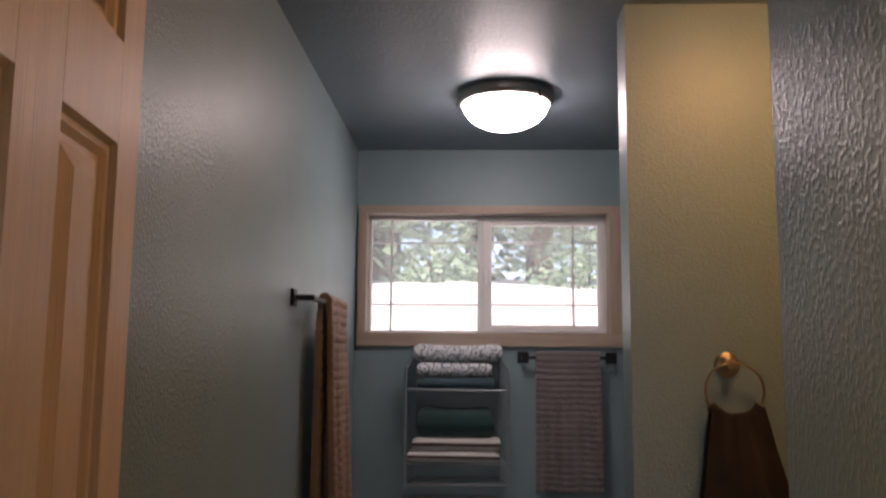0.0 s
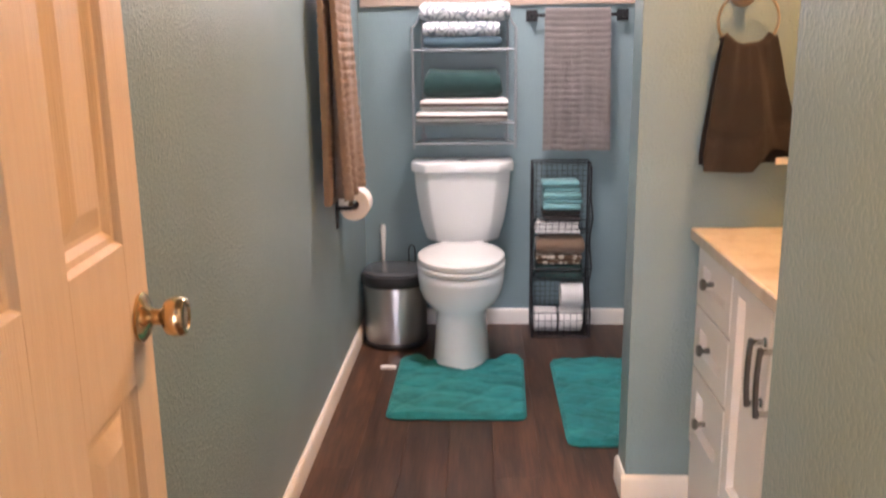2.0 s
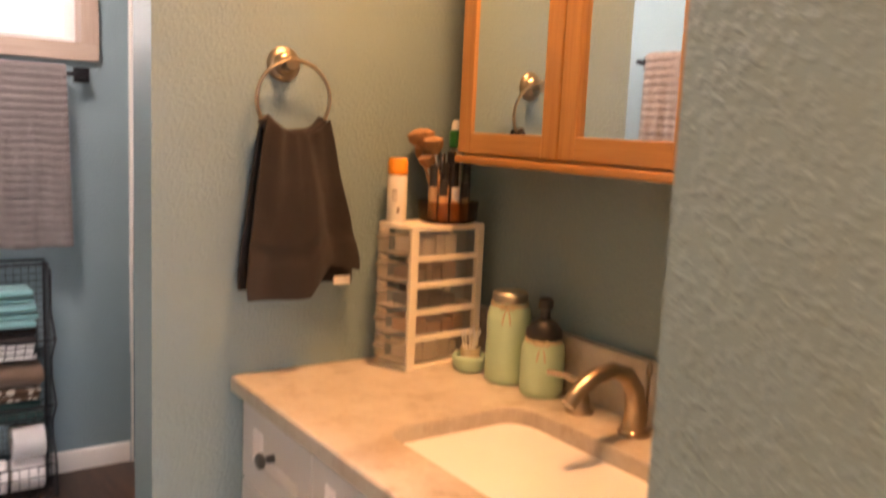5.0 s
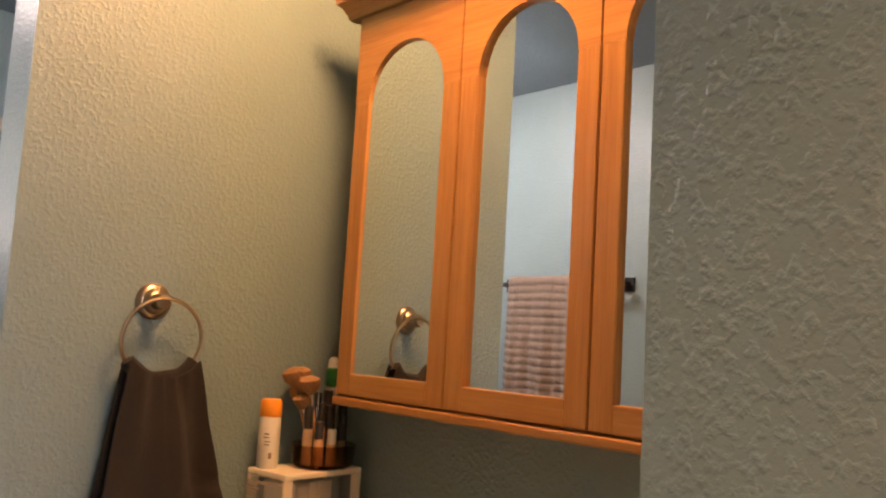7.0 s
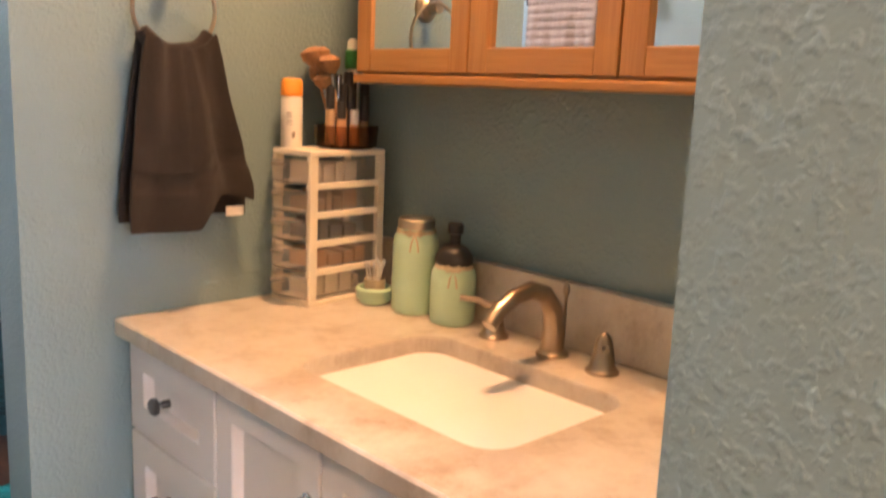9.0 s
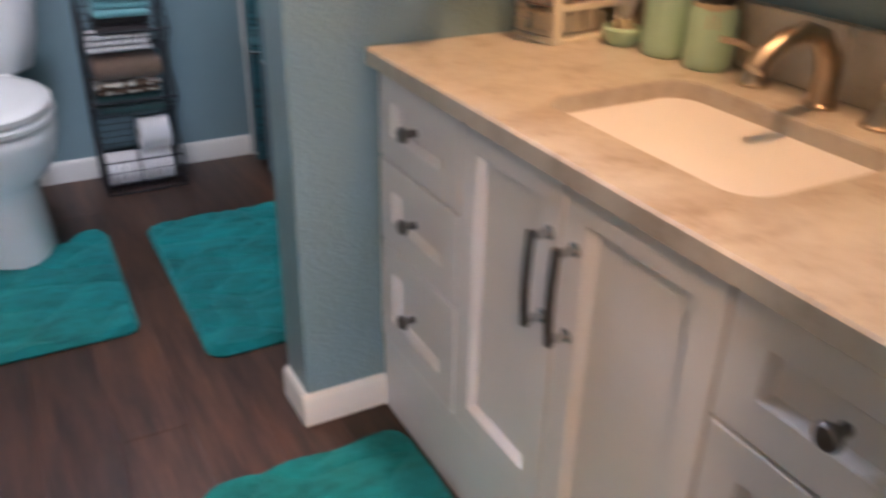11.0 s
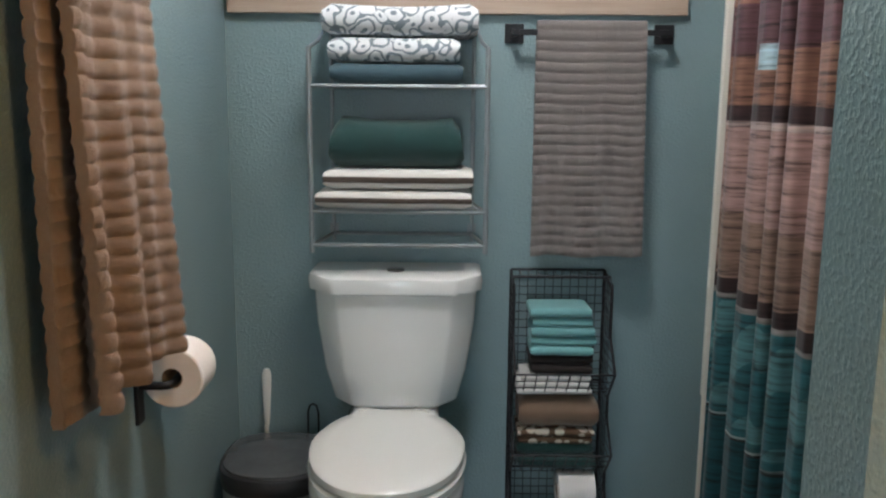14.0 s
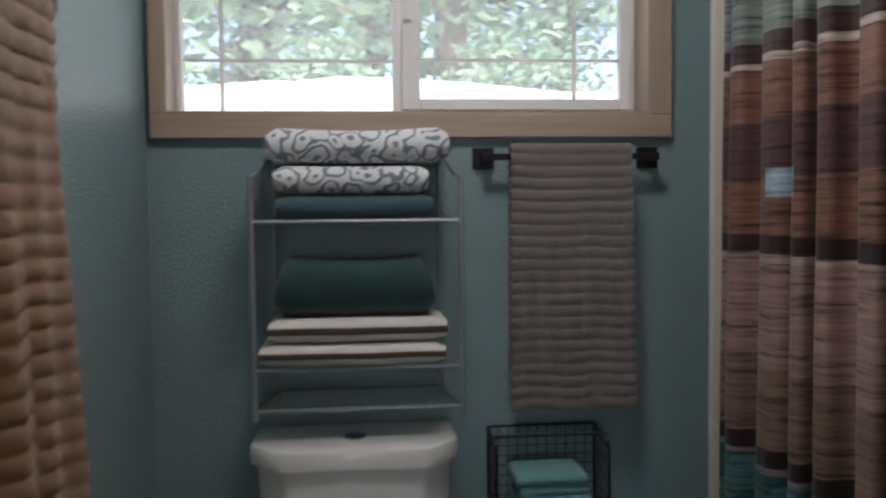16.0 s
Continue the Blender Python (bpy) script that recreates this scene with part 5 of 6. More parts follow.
for x, z in ((0.808, 0.066), (0.925, 0.066), (0.930, 0.184)):
    r = thing("toilet_roll", (x + 0.05, 5.07, z - 0.0585), "spare white toilet paper roll lying in the wire rack", "toilet roll", "spare toilet rolls")
    part("paper", paper_roll(bmesh.new(), (x, 5.078, z), 'x', 0.0585, 0.021, 0.104), PAPER, r, "", True)
    part("core", lathe(bmesh.new(), [(0.0207, .001), (0.0207, .103), (0.0195, .103), (0.0195, .001), (0.0207, .001)], 30, (x, 5.078, z), 'x', caps=False), CARD, r, "brown cardboard core", True)


# ---- towel shelf over the toilet ----
def wall_shelf():
    x0, x1, yf, yb = 0.262, 0.711, 4.985, 5.185
    th = thing("towel_shelf", (0.487, 5.19, 0.885), "grey metal two-tier towel shelf on the wall above the toilet", "towel shelf")
    for x, s in ((x0, 1), (x1, -1)):
        bm = bmesh.new()
        tube(bm, [(x, yf, 0.885), (x, yf, 1.405)], 0.0065, 10)
        part("post", bm, GREYMETAL, th, "", True)
        bm = bmesh.new()
        tube(bm, [(x + s * .03, yb, 0.885), (x + s * .03, yb, 1.490)], 0.0055, 10)
        tube(bm, [(x, yf, 1.405), (x + s * .004, yf + .02, 1.410), (x + s * .014, yf + .07, 1.425), (x + s * .022, yf + .13, 1.455), (x + s * .028, yb - .02, 1.492), (x + s * .03, yb, 1.495)], 0.005, 8)
        for z in (0.905, 0.993, 1.311):
            tube(bm, [(x, yf, z), (x + s * .03, yb, z)], 0.005, 8)
        for z in (0.92, 1.47):
            box(bm, x + s * .03 - .012, x + s * .03 + .012, 5.190, 5.1995, z - .012, z + .012, .002)
        part("bracket", bm, GREYMETAL, th, "", True)
    for z in (0.993, 1.311):
        bm = bmesh.new()
        for y, r, i in ((yf, .0055, 0), (5.035, .003, .007), (5.085, .003, .015), (5.135, .003, .022), (yb, .0055, .03)):
            tube(bm, [(x0 + i, y, z), (x1 - i, y, z)], r, 8)
        part("shelf", bm, GREYMETAL, th, "rows of thin bars", True)
    bm = bmesh.new()
    tube(bm, [(x0, yf, 0.905), (x1, yf, 0.905)], 0.005, 8)
    tube(bm, [(x0 + .03, yb, 0.905), (x1 - .03, yb, 0.905)], 0.005, 8)
    part("rail", bm, GREYMETAL, th, "", True)


wall_shelf()
folded("folded_towel", 0.308, 0.655, 4.975, 5.172, 1.3175, 1.368, 1, SLATE, "slate blue folded towel on the upper shelf", "towel", 11)
folded("folded_towel", 0.305, 0.645, 4.972, 5.172, 1.3695, 1.432, 1, SCROLL, "white towel with grey scroll pattern on the upper shelf", "towel", 12)
folded("folded_towel", 0.293, 0.690, 4.968, 5.172, 1.4335, 1.512, 1, SCROLL, "white towel with grey scroll pattern under the window", "towel", 13, sag=0.008)
folded("folded_towel", 0.272, 0.678, 4.962, 5.172, 0.9995, 1.046, 1, STRIPE, "white towel with brown stripes on the lower shelf", "towel", 14)
folded("folded_towel", 0.282, 0.690, 4.966, 5.172, 1.0475, 1.100, 1, STRIPE, "white towel with brown stripes on the lower shelf", "towel", 15)
folded("folded_towel", 0.300, 0.662, 4.975, 5.168, 1.1015, 1.233, 1, DKGREEN, "dark green folded towel on the lower shelf", "towel", 16, sag=0.016, taper=0.03)


# ---- bathtub and shower curtain ----
def bathtub():
    th = thing("bathtub", (1.80, 4.43, 0), "cream white alcove bathtub behind the curtain", "bathtub")
    bm = bmesh.new()
    rr = [((1.425, 2.195, 3.66, 5.195), 0.01, 0.0), ((1.425, 2.195, 3.66, 5.195), 0.01, 0.42), ((1.430, 2.19, 3.665, 5.19), 0.012, 0.43), ((1.50, 2.13, 3.76, 5.10), 0.10, 0.43), ((1.515, 2.115, 3.78, 5.08), 0.12, 0.41), ((1.56, 2.07, 3.90, 5.02), 0.12, 0.12), ((1.62, 2.0, 3.98, 4.95), 0.10, 0.09)]
    ring_faces(bm, [rounded_rect(*q, r, z, 8) for q, r, z in rr])
    part("shell", bm, TUB, th, "", True)
    for nm, r in (("surround_panel", (1.358, 2.196, 5.186, 5.1985, 0.432, 2.0)), ("surround_panel", (2.184, 2.1985, 3.672, 5.184, 0.432, 2.0)), ("surround_panel", (1.38, 2.183, 3.6565, 3.669, 0.432, 2.0))):
        part(nm, boxes(r, bev=0.003), TUB, th)
    part("edge_strip", boxes((1.358, 1.402, 5.176, 5.1855, 0.0, 2.0), bev=0.004), TUB, th, "cream edge strip of the surround")


bathtub()
rod = thing("curtain_rod", (1.37, 4.43, 2.03), "straight metal shower curtain rod", "curtain rod")
bm = bmesh.new()
tube(bm, [(1.372, 3.656, 2.03), (1.372, 5.175, 2.03)], 0.0125, 16)
part("rod", bm, NICKEL, rod, "", True)
for y in (3.6555, 5.1715):
    part("flange", lathe(bmesh.new(), [(0.012, y), (0.028, y), (0.028, y + 0.004), (0.014, y + 0.0045)], 20, (1.372, 0, 2.03), 'y'), NICKEL, rod, "", True)


def fold_line():
    """The hem seen from above: deep pleats that lean over one another, as (x, y) along the cloth."""
    pts, x, y, n = [], 0.0, 0.0, 420
    turns, length = 12.0, 3.10
    for i in range(n + 1):
        p = turns * i / n
        bend = 1.58 + 0.26 * math.sin(p * 2.3 + 1.0) + 0.14 * math.sin(p * 5.1)
        th = bend * math.sin(2 * math.pi * (p + 0.10 * math.sin(p * 1.9)) + 0.5) + 0.16
        pts.append((x, y))
        x += length / n * math.sin(th)
        y += length / n * math.cos(th)
    slope, span = pts[-1][0] / pts[-1][1], pts[-1][1]
    flat = [(px - slope * py, py * 1.42 / span) for px, py in pts]
    drift = [sum(q[0] for q in flat[max(0, i - 26):i + 27]) / len(flat[max(0, i - 26):i + 27]) for i in range(n + 1)]
    return [(max(-0.044, min(0.036, 0.78 * (q[0] - d))), q[1]) for q, d in zip(flat, drift)]


FOLDS = fold_line()


def cloth(u, v):
    f = u * (len(FOLDS) - 1)
    i = min(int(f), len(FOLDS) - 2)
    (xa, ya), (xb, yb) = FOLDS[i], FOLDS[i + 1]
    x, y = xa + (xb - xa) * (f - i), ya + (yb - ya) * (f - i)
    k = 1.02 - 0.30 * v
    z = 0.035 + v * 1.955 + (0.006 * math.sin(u * 60) if v < 0.01 else 0)
    return Vector((1.384 + x * k + wob(y * 3, z, 2, 2, 0.004), 5.118 - y + 0.008 * math.sin(v * 3 + y * 9) * min(1, y * 8, (1.42 - y) * 8), z))


cur = thing("shower_curtain", (1.374, 4.43, 2.0), "shower curtain printed with brown, pink and teal boards, hanging in folds", "shower curtain")
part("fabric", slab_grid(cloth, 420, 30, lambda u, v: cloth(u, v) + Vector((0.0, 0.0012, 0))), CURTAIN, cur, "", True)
for i in range(12):
    y = 5.13 - i * 0.127
    bm = bmesh.new()
    tube(bm, [(1.372 + 0.024 * math.cos(a), y, 2.015 + 0.032 * math.sin(a)) for a in [2 * math.pi * k / 16 for k in range(16)]], 0.0022, 6, closed=True)
    part("ring", bm, NICKEL, cur, "", True)


# ---- towel ring with the brown hand towel ----
RX, RZ = 1.243, 1.368
tr = thing("towel_ring", (RX, PY0, RZ), "brushed nickel towel ring on the partition", "towel ring")
part("rosette", lathe(bmesh.new(), [(0.034, PY0), (0.034, PY0 - 0.004), (0.030, PY0 - 0.009), (0.024, PY0 - 0.011), (0.022, PY0 - 0.016), (0.015, PY0 - 0.020), (0.012, PY0 - 0.036), (0.015, PY0 - 0.042), (0.013, PY0 - 0.047), (0.002, PY0 - 0.048)], 32, (1.236, 0, 1.436), 'y'), NICKEL, tr, "", True)
bm = bmesh.new()
tube(bm, [(RX + 0.076 * math.cos(a), PY0 - 0.040 - 0.006 * math.sin(a), RZ + 0.074 * math.sin(a)) for a in [2 * math.pi * k / 48 for k in range(48)]], 0.0038, 8, closed=True)
part("ring", bm, NICKEL, tr, "", True)


def ring_towel():
    """Gathered over the ring at the top, spreading out and longer at one side below."""
    zt, zl = RZ - 0.062, 0.985

    def sheet(u, v, front):
        s = v                      # 0 at the top
        half = 0.064 + 0.058 * min(1, s * 1.1) ** 0.9
        cx = RX + 0.004 + 0.018 * s
        x = cx + (u - 0.5) * 2 * half
        drop = zl + (0.055 * min(1, max(0, (u - 0.50) / 0.22)) - 0.012 * max(0, (u - 0.74) / 0.26) if front else 0.012) - 0.004 * math.sin(u * 6)
        z0 = RZ + 0.006 - 0.074 * math.sqrt(max(0.0, 1 - ((u - 0.5) * 0.128 / 0.078) ** 2))
        z = z0 - (z0 - drop) * s
        pl = wob(u * 2.2, s * 0.5, 5 if front else 9, 2.0, 0.016) * (1 - 0.4 * s) + math.sin(u * 7 - s * 2) * 0.005 + wob(u * 5, s * 4, 13 if front else 17, 1.0, 0.006) * min(1, s * 2) + 0.008 * math.sin(u * 13 + 2 * s) * s + 0.010 * max(0, 1 - abs(u - 0.62) / 0.12) * (1 - s * .6)
        pl -= 0.0035 * max(0.0, 1 - ((s - 0.74) / 0.055) ** 4) if abs(s - 0.74) < 0.055 else 0.0   # woven band
        pl += 0.013 * (1 / (1 + math.exp(-(0.66 + 0.10 * s - u) * 45)) - 0.5) * min(1, s * 3) if front else 0.0   # one side lies over the other
        y = PY0 - (0.058 if front else 0.026) - pl - (0.008 * s if front else -0.004 * s)
        return Vector((x, y, z))
    th = thing("hand_towel", (RX, PY0 - 0.03, 1.0), "dark brown terry hand towel hanging through the ring", "towel")
    for front in (True, False):
        f = lambda u, v, fr=front: sheet(u, v, fr)
        g = lambda u, v, fr=front: sheet(u, v, fr) + Vector((0, 0.007, 0))
        part("fold", slab_grid(f, 48, 60, g), BROWN, th, "", True)
    bm = bmesh.new()
    tube(bm, [(RX - 0.063 + 0.0042 * i, PY0 - 0.042, RZ + 0.004 - 0.074 * math.sqrt(max(0.0, 1 - ((i / 30 - 0.5) * 0.128 / 0.078) ** 2))) for i in range(31)], [0.013 + 0.0015 * math.sin(i * 0.45) for i in range(31)], 12)
    part("gather", bm, BROWN, th, "", True)
    part("tag", boxes((1.335, 1.372, PY0 - 0.049, PY0 - 0.0478, 1.000, 1.018)), LABELWHITE, th, "small white care tag")


ring_towel()


# ---- things on the countertop ----
CT = 0.8217


def organizer():
    """Clear drawers in a cream frame, turned a little on the counter."""
    W, D, HT = 0.200, 0.115, 0.305
    th = thing("drawer_organizer", (1.468, 3.41, CT), "cream plastic organizer with five clear drawers on the counter", "drawer organizer")
    m = Matrix.Translation((1.462, 3.390, CT)) @ Matrix.Rotation(radians(6), 4, 'Z')   # local x along the open side, local y along the drawer fronts

    def put(name, bm, mt, parent, label="", smooth=False):
        bm.transform(m)
        return part(name, bm, mt, parent, label, smooth)
    put("top", boxes((0, W, 0, D, HT - 0.012, HT), bev=0.003), CREAMPL, th)
    put("bottom", boxes((0, W, 0, D, 0, 0.010), bev=0.002), CREAMPL, th)
    for x, w in ((0, 0.020), (W - 0.018, 0.018)):
        put("post", boxes((x, x + w, 0, 0.012, 0.010, HT - 0.012), bev=0.002), CREAMPL, th)
        put("post", boxes((x, x + w, D - 0.012, D, 0.010, HT - 0.012), bev=0.002), CREAMPL, th)
    step = (HT - 0.022) / 5
    for i in range(1, 5):
        put("runner", boxes((0.020, W - 0.018, 0.001, 0.011, 0.010 + step * i - 0.006, 0.010 + step * i + 0.006), (0.020, W - 0.018, D - 0.011, D - 0.001, 0.010 + step * i - 0.006, 0.010 + step * i + 0.006), bev=0.001), CREAMPL, th)
    rnd = random.Random(5)
    inks = [CREAMPL, TAN, DARKGREY, CARD, WHITEPL]
    for i in range(5):
        z0, z1 = 0.012 + step * i + 0.004, 0.010 + step * (i + 1) - 0.008
        bm = bmesh.new()
        def arc(r, z):
            return [Vector((-0.004 - r * math.sin(math.pi * k / 10), 0.004 + (D - 0.008) * k / 10, z)) for k in range(11)]
        back = lambda z: [Vector((-0.0015, D - 0.004, z)), Vector((-0.0015, 0.004, z))]
        ring_faces(bm, [arc(0.022, z0) + back(z0), arc(0.024, z1) + back(z1)])
        d = put("drawer", bm, CLEARPL, th, "clear plastic drawer front", True)
        put("pull", boxes((-0.038, -0.026, D / 2 - 0.016, D / 2 + 0.016, z1 - 0.010, z1 - 0.004), bev=0.002), CLEARPL, d)
        put("drawer_side", boxes((0.021, W - 0.019, 0.012, 0.0135, z0, z1)), CLEARPL, d)
        x = 0.024
        while x < W - 0.06:
            w = rnd.uniform(0.015, 0.04)
            put("cosmetic_box", boxes((x, x + w, 0.020, D - 0.02, z0, z0 + rnd.uniform(0.5, 0.95) * (z1 - z0)), bev=0.003), inks[i], d, "small cosmetic box inside the drawer")
            x += w + 0.004


organizer()
OT = CT + 0.3053


def spray_bottle(x, y):
    th = thing("lotion_bottle", (x, y, OT), "white bottle with an orange cap on the organizer", "bottle")
    part("body", lathe(bmesh.new(), [(0.001, OT), (0.019, OT), (0.021, OT + 0.004), (0.021, OT + 0.094), (0.019, OT + 0.100)], 28, (x, y, 0)), LABELWHITE, th, "", True)
    part("cap", lathe(bmesh.new(), [(0.0205, OT + 0.1005), (0.0215, OT + 0.104), (0.021, OT + 0.128), (0.017, OT + 0.134), (0.001, OT + 0.135)], 28, (x, y, 0)), ORANGE, th, "orange cap", True)
    d = Vector((-0.66, -0.75, 0)).normalized()
    s = Vector((-d.y, d.x, 0))
    for u, z, w, h in ((-0.002, 0.066, 0.010, 0.003), (-0.002, 0.060, 0.012, 0.002), (0.0, 0.052, 0.012, 0.002), (-0.001, 0.046, 0.012, 0.002), (0.007, 0.020, 0.006, 0.012)):
        bm = bmesh.new()
        cs = [Vector((x, y, OT)) + (d * math.cos(a) + s * math.sin(a)) * 0.0213 for a in [(u - w / 2 + w * k / 4) / 0.021 for k in range(5)]]
        ring_faces(bm, [[c + Vector((0, 0, z)) for c in cs] + [c * 1.0 + Vector((0, 0, z)) - d * 0.0006 for c in reversed(cs)], [c + Vector((0, 0, z + h)) for c in cs] + [c + Vector((0, 0, z + h)) - d * 0.0006 for c in reversed(cs)]])
        part("print_bar", bm, INK, th)


spray_bottle(1.476, 3.478)


def makeup_bowl(x, y):
    th = thing("makeup_bowl", (x, y, OT), "smoky clear bowl packed with make-up brushes and tubes", "makeup holder")
    part("bowl", lathe(bmesh.new(), [(0.001, OT), (0.052, OT), (0.0585, OT + 0.006), (0.0615, OT + 0.046), (0.059, OT + 0.046), (0.055, OT + 0.008), (0.050, OT + 0.004), (0.001, OT + 0.004)], 36, (x, y, 0), sx=1.12, caps=False), AMBERPL, th, "", True)
    rnd = random.Random(3)
    for i in range(10):
        a = rnd.uniform(2.3, 3.9)
        bx, by = x + 0.022 * math.cos(a), y + 0.022 * math.sin(a)
        lx, ly = x + 0.062 * math.cos(a) + rnd.uniform(-.012, .012), y + 0.050 * math.sin(a) + 0.01
        h = OT + rnd.uniform(0.140, 0.205)
        p0, p1 = Vector((bx, by, OT + 0.006)), Vector((lx, ly, h))
        d = (p1 - p0).normalized()
        br = thing("makeup_brush", p0, "make-up brush with brown bristles standing in the bowl", "makeup brush", "make-up brushes in the bowl")
        bm = bmesh.new()
        tube(bm, [p0, p0.lerp(p1, 0.55), p0.lerp(p1, 0.66)], [0.003, 0.0035, 0.003], 8)
        part("handle", bm, BLACKPL if i % 2 else TAN, br, "", True)
        bm = bmesh.new()
        tube(bm, [p0.lerp(p1, 0.66), p0.lerp(p1, 0.80)], [0.0045, 0.0065], 10)
        part("ferrule", bm, CHROME, br, "", True)
        bm = bmesh.new()
        tube(bm, [p0.lerp(p1, 0.80), p0.lerp(p1, 0.88), p0.lerp(p1, 0.96), p1], [0.008, 0.015 + 0.004 * (i % 3), 0.017 + 0.004 * (i % 3), 0.008], 12)
        part("bristles", bm, BRISTLE, br, "soft brown bristles", True)
    for i, (dx, dy, r, h, mt, mc) in enumerate(((-0.046, -0.008, 0.010, 0.10, CARD, BLACKPL), (0.048, 0.004, 0.010, 0.105, BLACKPL, BLACKPL), (-0.026, 0.016, 0.011, 0.13, BLACKPL, DARKGREY), (0.008, 0.006, 0.011, 0.125, DARKGREY, BLACKPL), (-0.035, -0.030, 0.010, 0.075, TAN, BLACKPL), (-0.010, -0.040, 0.010, 0.062, TAN, WHITEPL), (0.016, -0.036, 0.009, 0.070, CARD, BLACKPL), (0.036, -0.014, 0.009, 0.085, BLACKPL, DARKGREY), (0.0, -0.012, 0.009, 0.100, BLACKPL, BLACKPL), (-0.018, -0.012, 0.008, 0.105, TAN, BLACKPL), (0.022, 0.012, 0.010, 0.110, DARKGREY, BLACKPL), (-0.004, 0.024, 0.008, 0.120, BLACKPL, CHROME))):
        tb = thing("makeup_tube", (x + dx, y + dy, OT + 0.005), "slim make-up tube standing in the bowl", "makeup tube", "make-up tubes in the bowl")
        z, h = OT + 0.005, h * 1.18
        part("tube", lathe(bmesh.new(), [(0.001, z), (r, z), (r, z + h * 0.6), (r * 0.9, z + h * 0.61)], 16, (x + dx, y + dy, 0)), mt, tb, "", True)
        part("cap", lathe(bmesh.new(), [(r * 0.9, z + h * 0.612), (r * 0.92, z + h * 0.98), (r * 0.8, z + h), (0.001, z + h)], 16, (x + dx, y + dy, 0)), mc, tb, "", True)
    g = thing("green_bottle", (x + 0.034, y + 0.026, OT + 0.005), "clear bottle with a green and white cap", "bottle")
    gx, gy, z = x + 0.030, y + 0.024, OT + 0.005
    part("body", lathe(bmesh.new(), [(0.001, z), (0.013, z), (0.014, z + 0.004), (0.014, z + 0.140), (0.009, z + 0.153)], 20, (gx, gy, 0)), WHITEPL, g, "", True)
    part("cap", lathe(bmesh.new(), [(0.013, z + 0.1535), (0.0155, z + 0.157), (0.0155, z + 0.188), (0.012, z + 0.192)], 20, (gx, gy, 0)), GREENPL, g, "green cap", True)
    part("tip", lathe(bmesh.new(), [(0.0115, z + 0.1925), (0.011, z + 0.207), (0.006, z + 0.214), (0.001, z + 0.215)], 20, (gx, gy, 0)), WHITEPL, g, "white tip", True)


makeup_bowl(1.590, 3.452)


def mason(name, x, y, r, h, label):
    th = thing(name, (x, y, CT), label, "jar")
    z = CT
    prof = [(0.001, z), (r * 0.86, z), (r * 0.98, z + 0.006), (r, z + 0.016), (r, z + h * 0.70), (r * 0.95, z + h * 0.80), (r * 0.80, z + h * 0.87), (r * 0.72, z + h * 0.89), (r * 0.72, z + h * 0.895)]
    part("jar", lathe(bmesh.new(), prof, 40, (x, y, 0)), JARGREEN, th, "pale green painted glass", True)
    bm = bmesh.new()
    for k in range(3):
        tube(bm, [(x + (r * 0.80 + 0.001) * math.cos(a), y + (r * 0.80 + 0.001) * math.sin(a), z + h * 0.865 + 0.0025 * (k - 1)) for a in [2 * math.pi * i / 24 for i in range(24)]], 0.0018, 5, closed=True)
    d = Vector((-0.72, -0.69, 0))
    s = Vector((0.69, -0.72, 0))
    c = Vector((x, y, z + h * 0.86)) + d * (r * 0.80 + 0.002)
    for sg in (1, -1):
        tube(bm, [c, c + s * 0.010 * sg + d * 0.004 + Vector((0, 0, 0.007)), c + s * 0.018 * sg + d * 0.004 + Vector((0, 0, 0.002)), c + s * 0.010 * sg + d * 0.004 - Vector((0, 0, 0.004)), c], 0.0019, 5)
        tube(bm, [c, c + s * 0.006 * sg + d * 0.006 - Vector((0, 0, 0.018)), c + s * 0.008 * sg + d * 0.007 - Vector((0, 0, 0.034))], 0.0019, 5)
    part("twine_bow", bm, TWINE, th, "tan twine bow", True)
    return th, z


th, z = mason("mason_jar", 1.622, 3.262, 0.045, 0.185, "pale green painted mason jar with a twine bow")
part("lid", lathe(bmesh.new(), [(0.030, z + 0.166), (0.0355, z + 0.166), (0.036, z + 0.170), (0.036, z + 0.182), (0.033, z + 0.185), (0.001, z + 0.185)], 36, (1.622, 3.262, 0)), plain("zinc_lid", (0.55, 0.50, 0.40), 0.4, 1.0, var=0.1, scale=30), th, "dull metal screw lid", True)
th, z = mason("soap_dispenser", 1.628, 3.160, 0.043, 0.125, "pale green jar soap dispenser with a black pump")
part("collar", lathe(bmesh.new(), [(0.028, z + 0.111), (0.034, z + 0.111), (0.036, z + 0.118), (0.035, z + 0.130), (0.024, z + 0.144), (0.012, z + 0.150)], 32, (1.628, 3.160, 0)), BLACKPL, th, "black collar", True)
bm = lathe(bmesh.new(), [(0.010, z + 0.1505), (0.010, z + 0.168), (0.0145, z + 0.170), (0.0145, z + 0.186), (0.011, z + 0.190), (0.001, z + 0.190)], 24, (1.628, 3.160, 0))
part("pump", bm, BLACKPL, th, "black pump head", True)

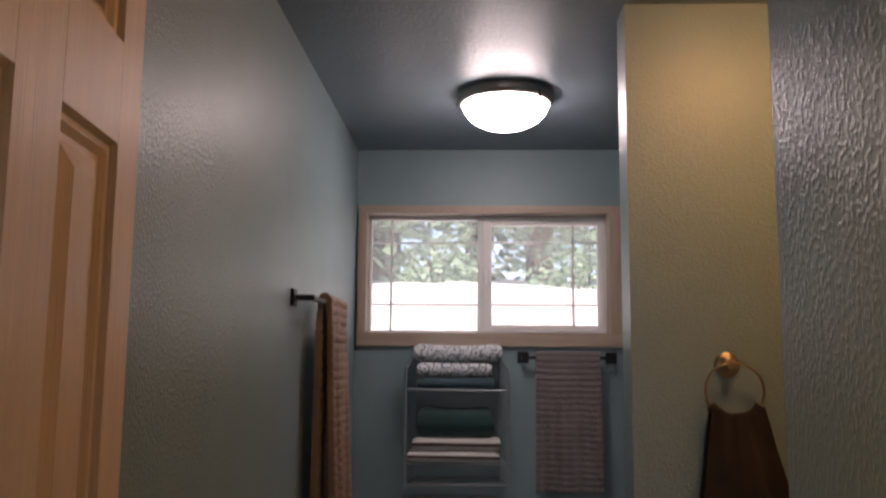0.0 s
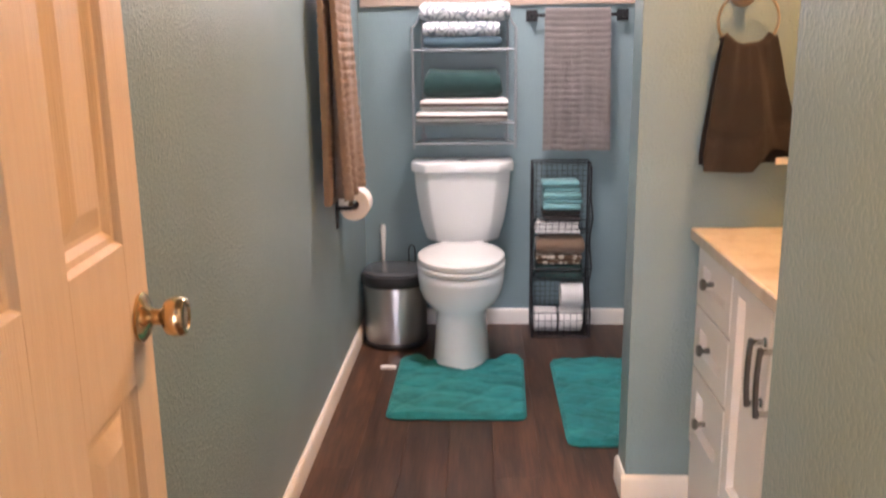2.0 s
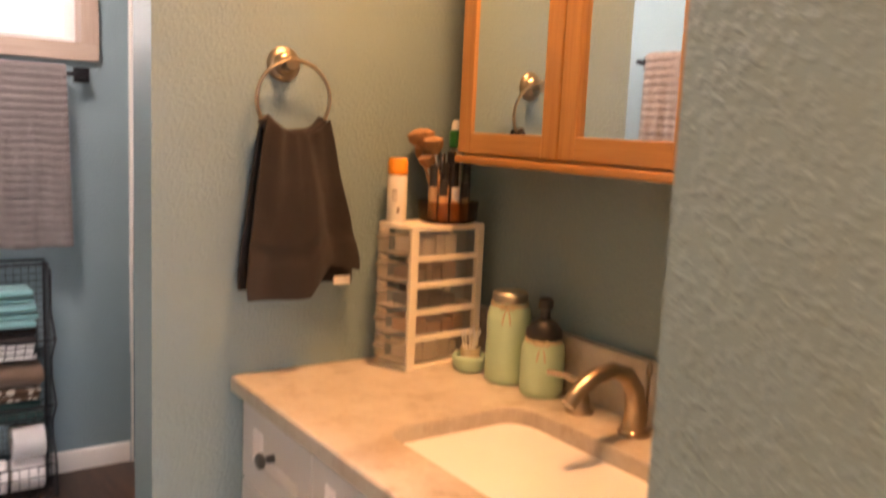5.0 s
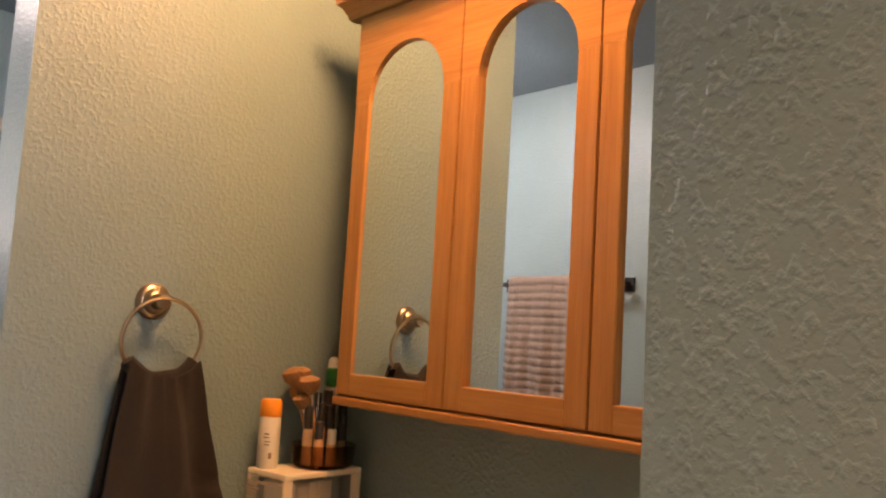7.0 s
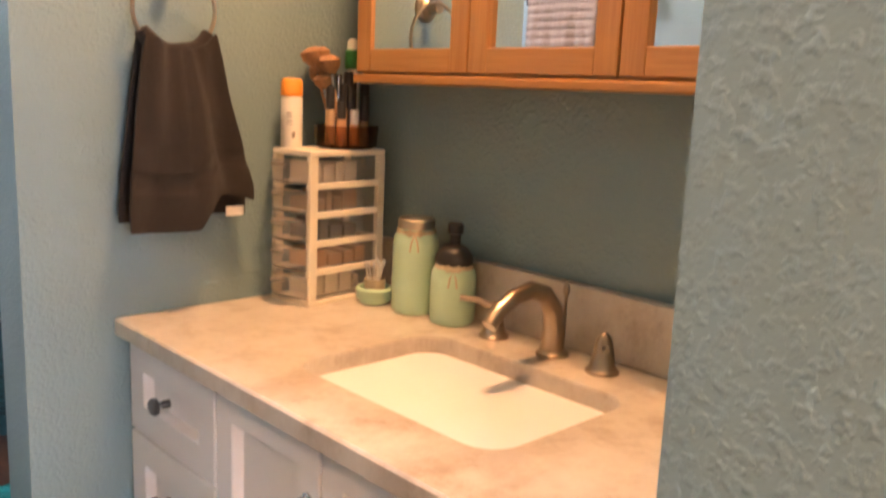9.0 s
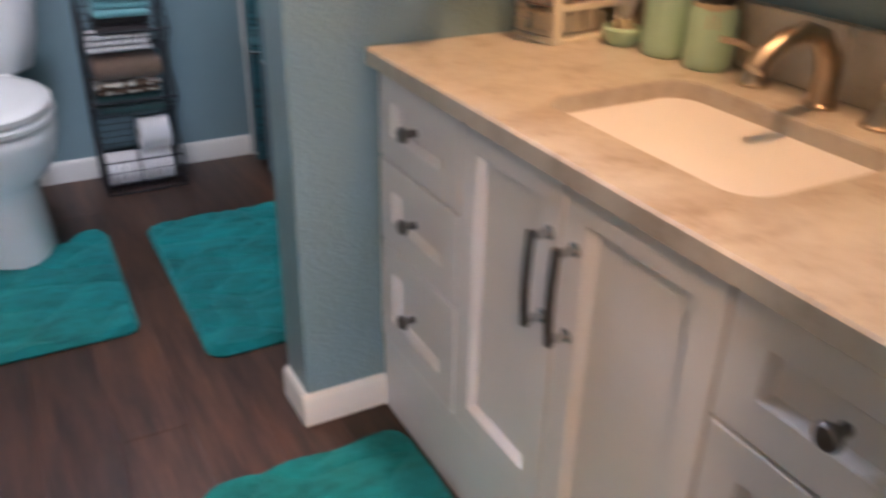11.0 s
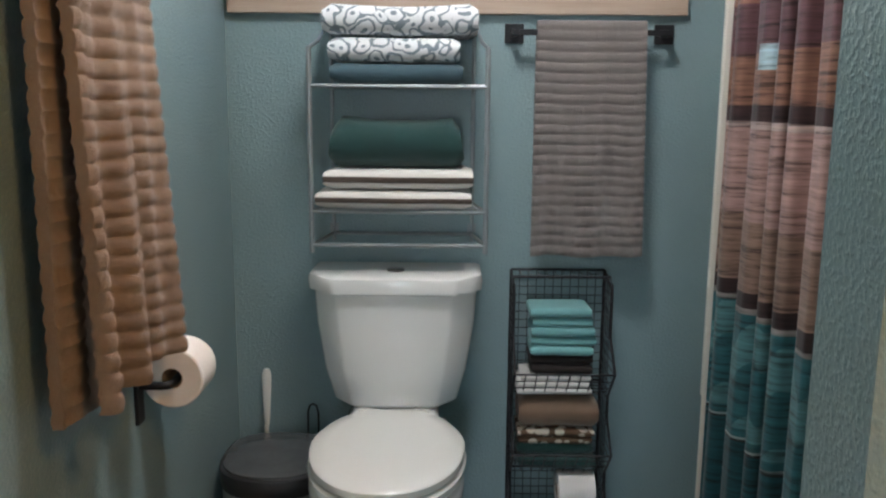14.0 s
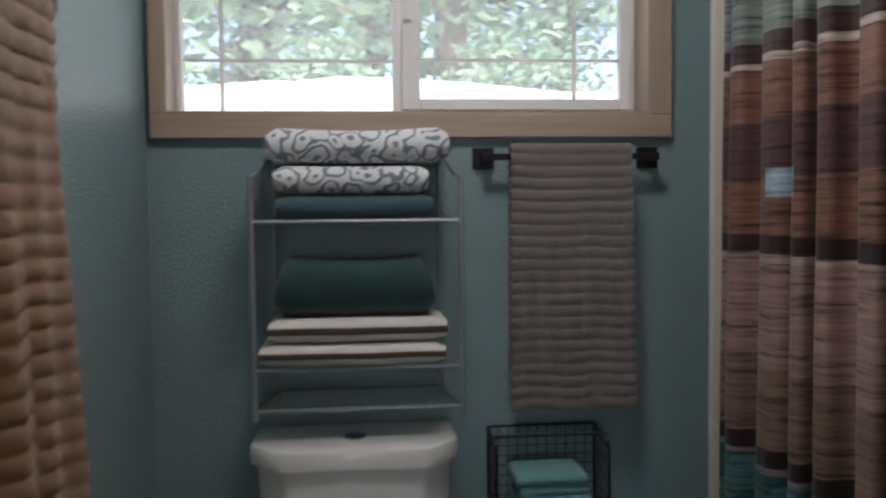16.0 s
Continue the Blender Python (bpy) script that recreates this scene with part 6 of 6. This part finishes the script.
dx, dy = 1.598, 3.356
th = thing("swab_dish", (dx, dy, CT), "small pale green dish with a jar of cotton swabs", "dish")
part("dish", lathe(bmesh.new(), [(0.001, CT), (0.026, CT), (0.036, CT + 0.010), (0.039, CT + 0.030), (0.036, CT + 0.034), (0.030, CT + 0.034), (0.028, CT + 0.012), (0.001, CT + 0.010)], 32, (dx, dy, 0), caps=False), JARGREEN, th, "", True)
part("cup", lathe(bmesh.new(), [(0.001, CT + 0.0125), (0.020, CT + 0.0125), (0.022, CT + 0.05), (0.020, CT + 0.05), (0.018, CT + 0.016), (0.001, CT + 0.016)], 28, (dx, dy, 0), caps=False), TWINE, th, "twine wrapped cup", True)
rnd = random.Random(9)
for i in range(14):
    a, q = rnd.uniform(0, 6.28), rnd.uniform(0.002, 0.012)
    p0 = Vector((dx + q * math.cos(a), dy + q * math.sin(a), CT + 0.018))
    p1 = Vector((dx + (q + 0.014) * math.cos(a), dy + (q + 0.014) * math.sin(a), CT + rnd.uniform(0.072, 0.086)))
    sw = thing("cotton_swab", p0, "white cotton swab standing in the cup", "cotton swab", "cotton swabs in the cup")
    bm = bmesh.new()
    tube(bm, [p0, p1], 0.0012, 6)
    part("stick", bm, WHITEPL, sw)
    bm = bmesh.new()
    d = (p1 - p0).normalized()
    tube(bm, [p1 - d * 0.004, p1, p1 + d * 0.006, p1 + d * 0.009], [0.0014, 0.0028, 0.0028, 0.001], 8)
    part("tip", bm, WHITETOWEL, sw, "", True)

# ---- floor planks ----
PW, PL = 0.150, 1.22
rnd = random.Random(21)
cache = {}
x = 0.0
while x < 1.43:
    w = min(PW, 1.43 - x)
    y = 1.52 - rnd.uniform(0.1, 1.1)
    while y < 5.19:
        a, b = max(y, 0.6), min(y + PL, 5.19)
        if b - a > 0.02:
            key = (round(w, 3), round(b - a, 3))
            if key not in cache:
                bm = boxes((0.0002, w - 0.0002, 0.0002, b - a - 0.0002, -0.006, 0.0), bev=0.0006, seg=1)
                me = bpy.data.meshes.new("plank")
                bmesh.ops.recalc_face_normals(bm, faces=bm.faces)
                bm.to_mesh(me)
                bm.free()
                me.materials.append(PLANK)
                cache[key] = me
            ob = new("plank", cache[key])
            ob.parent = floor
            ob.location = (x, a, 0.0)
        y += PL
    x += PW
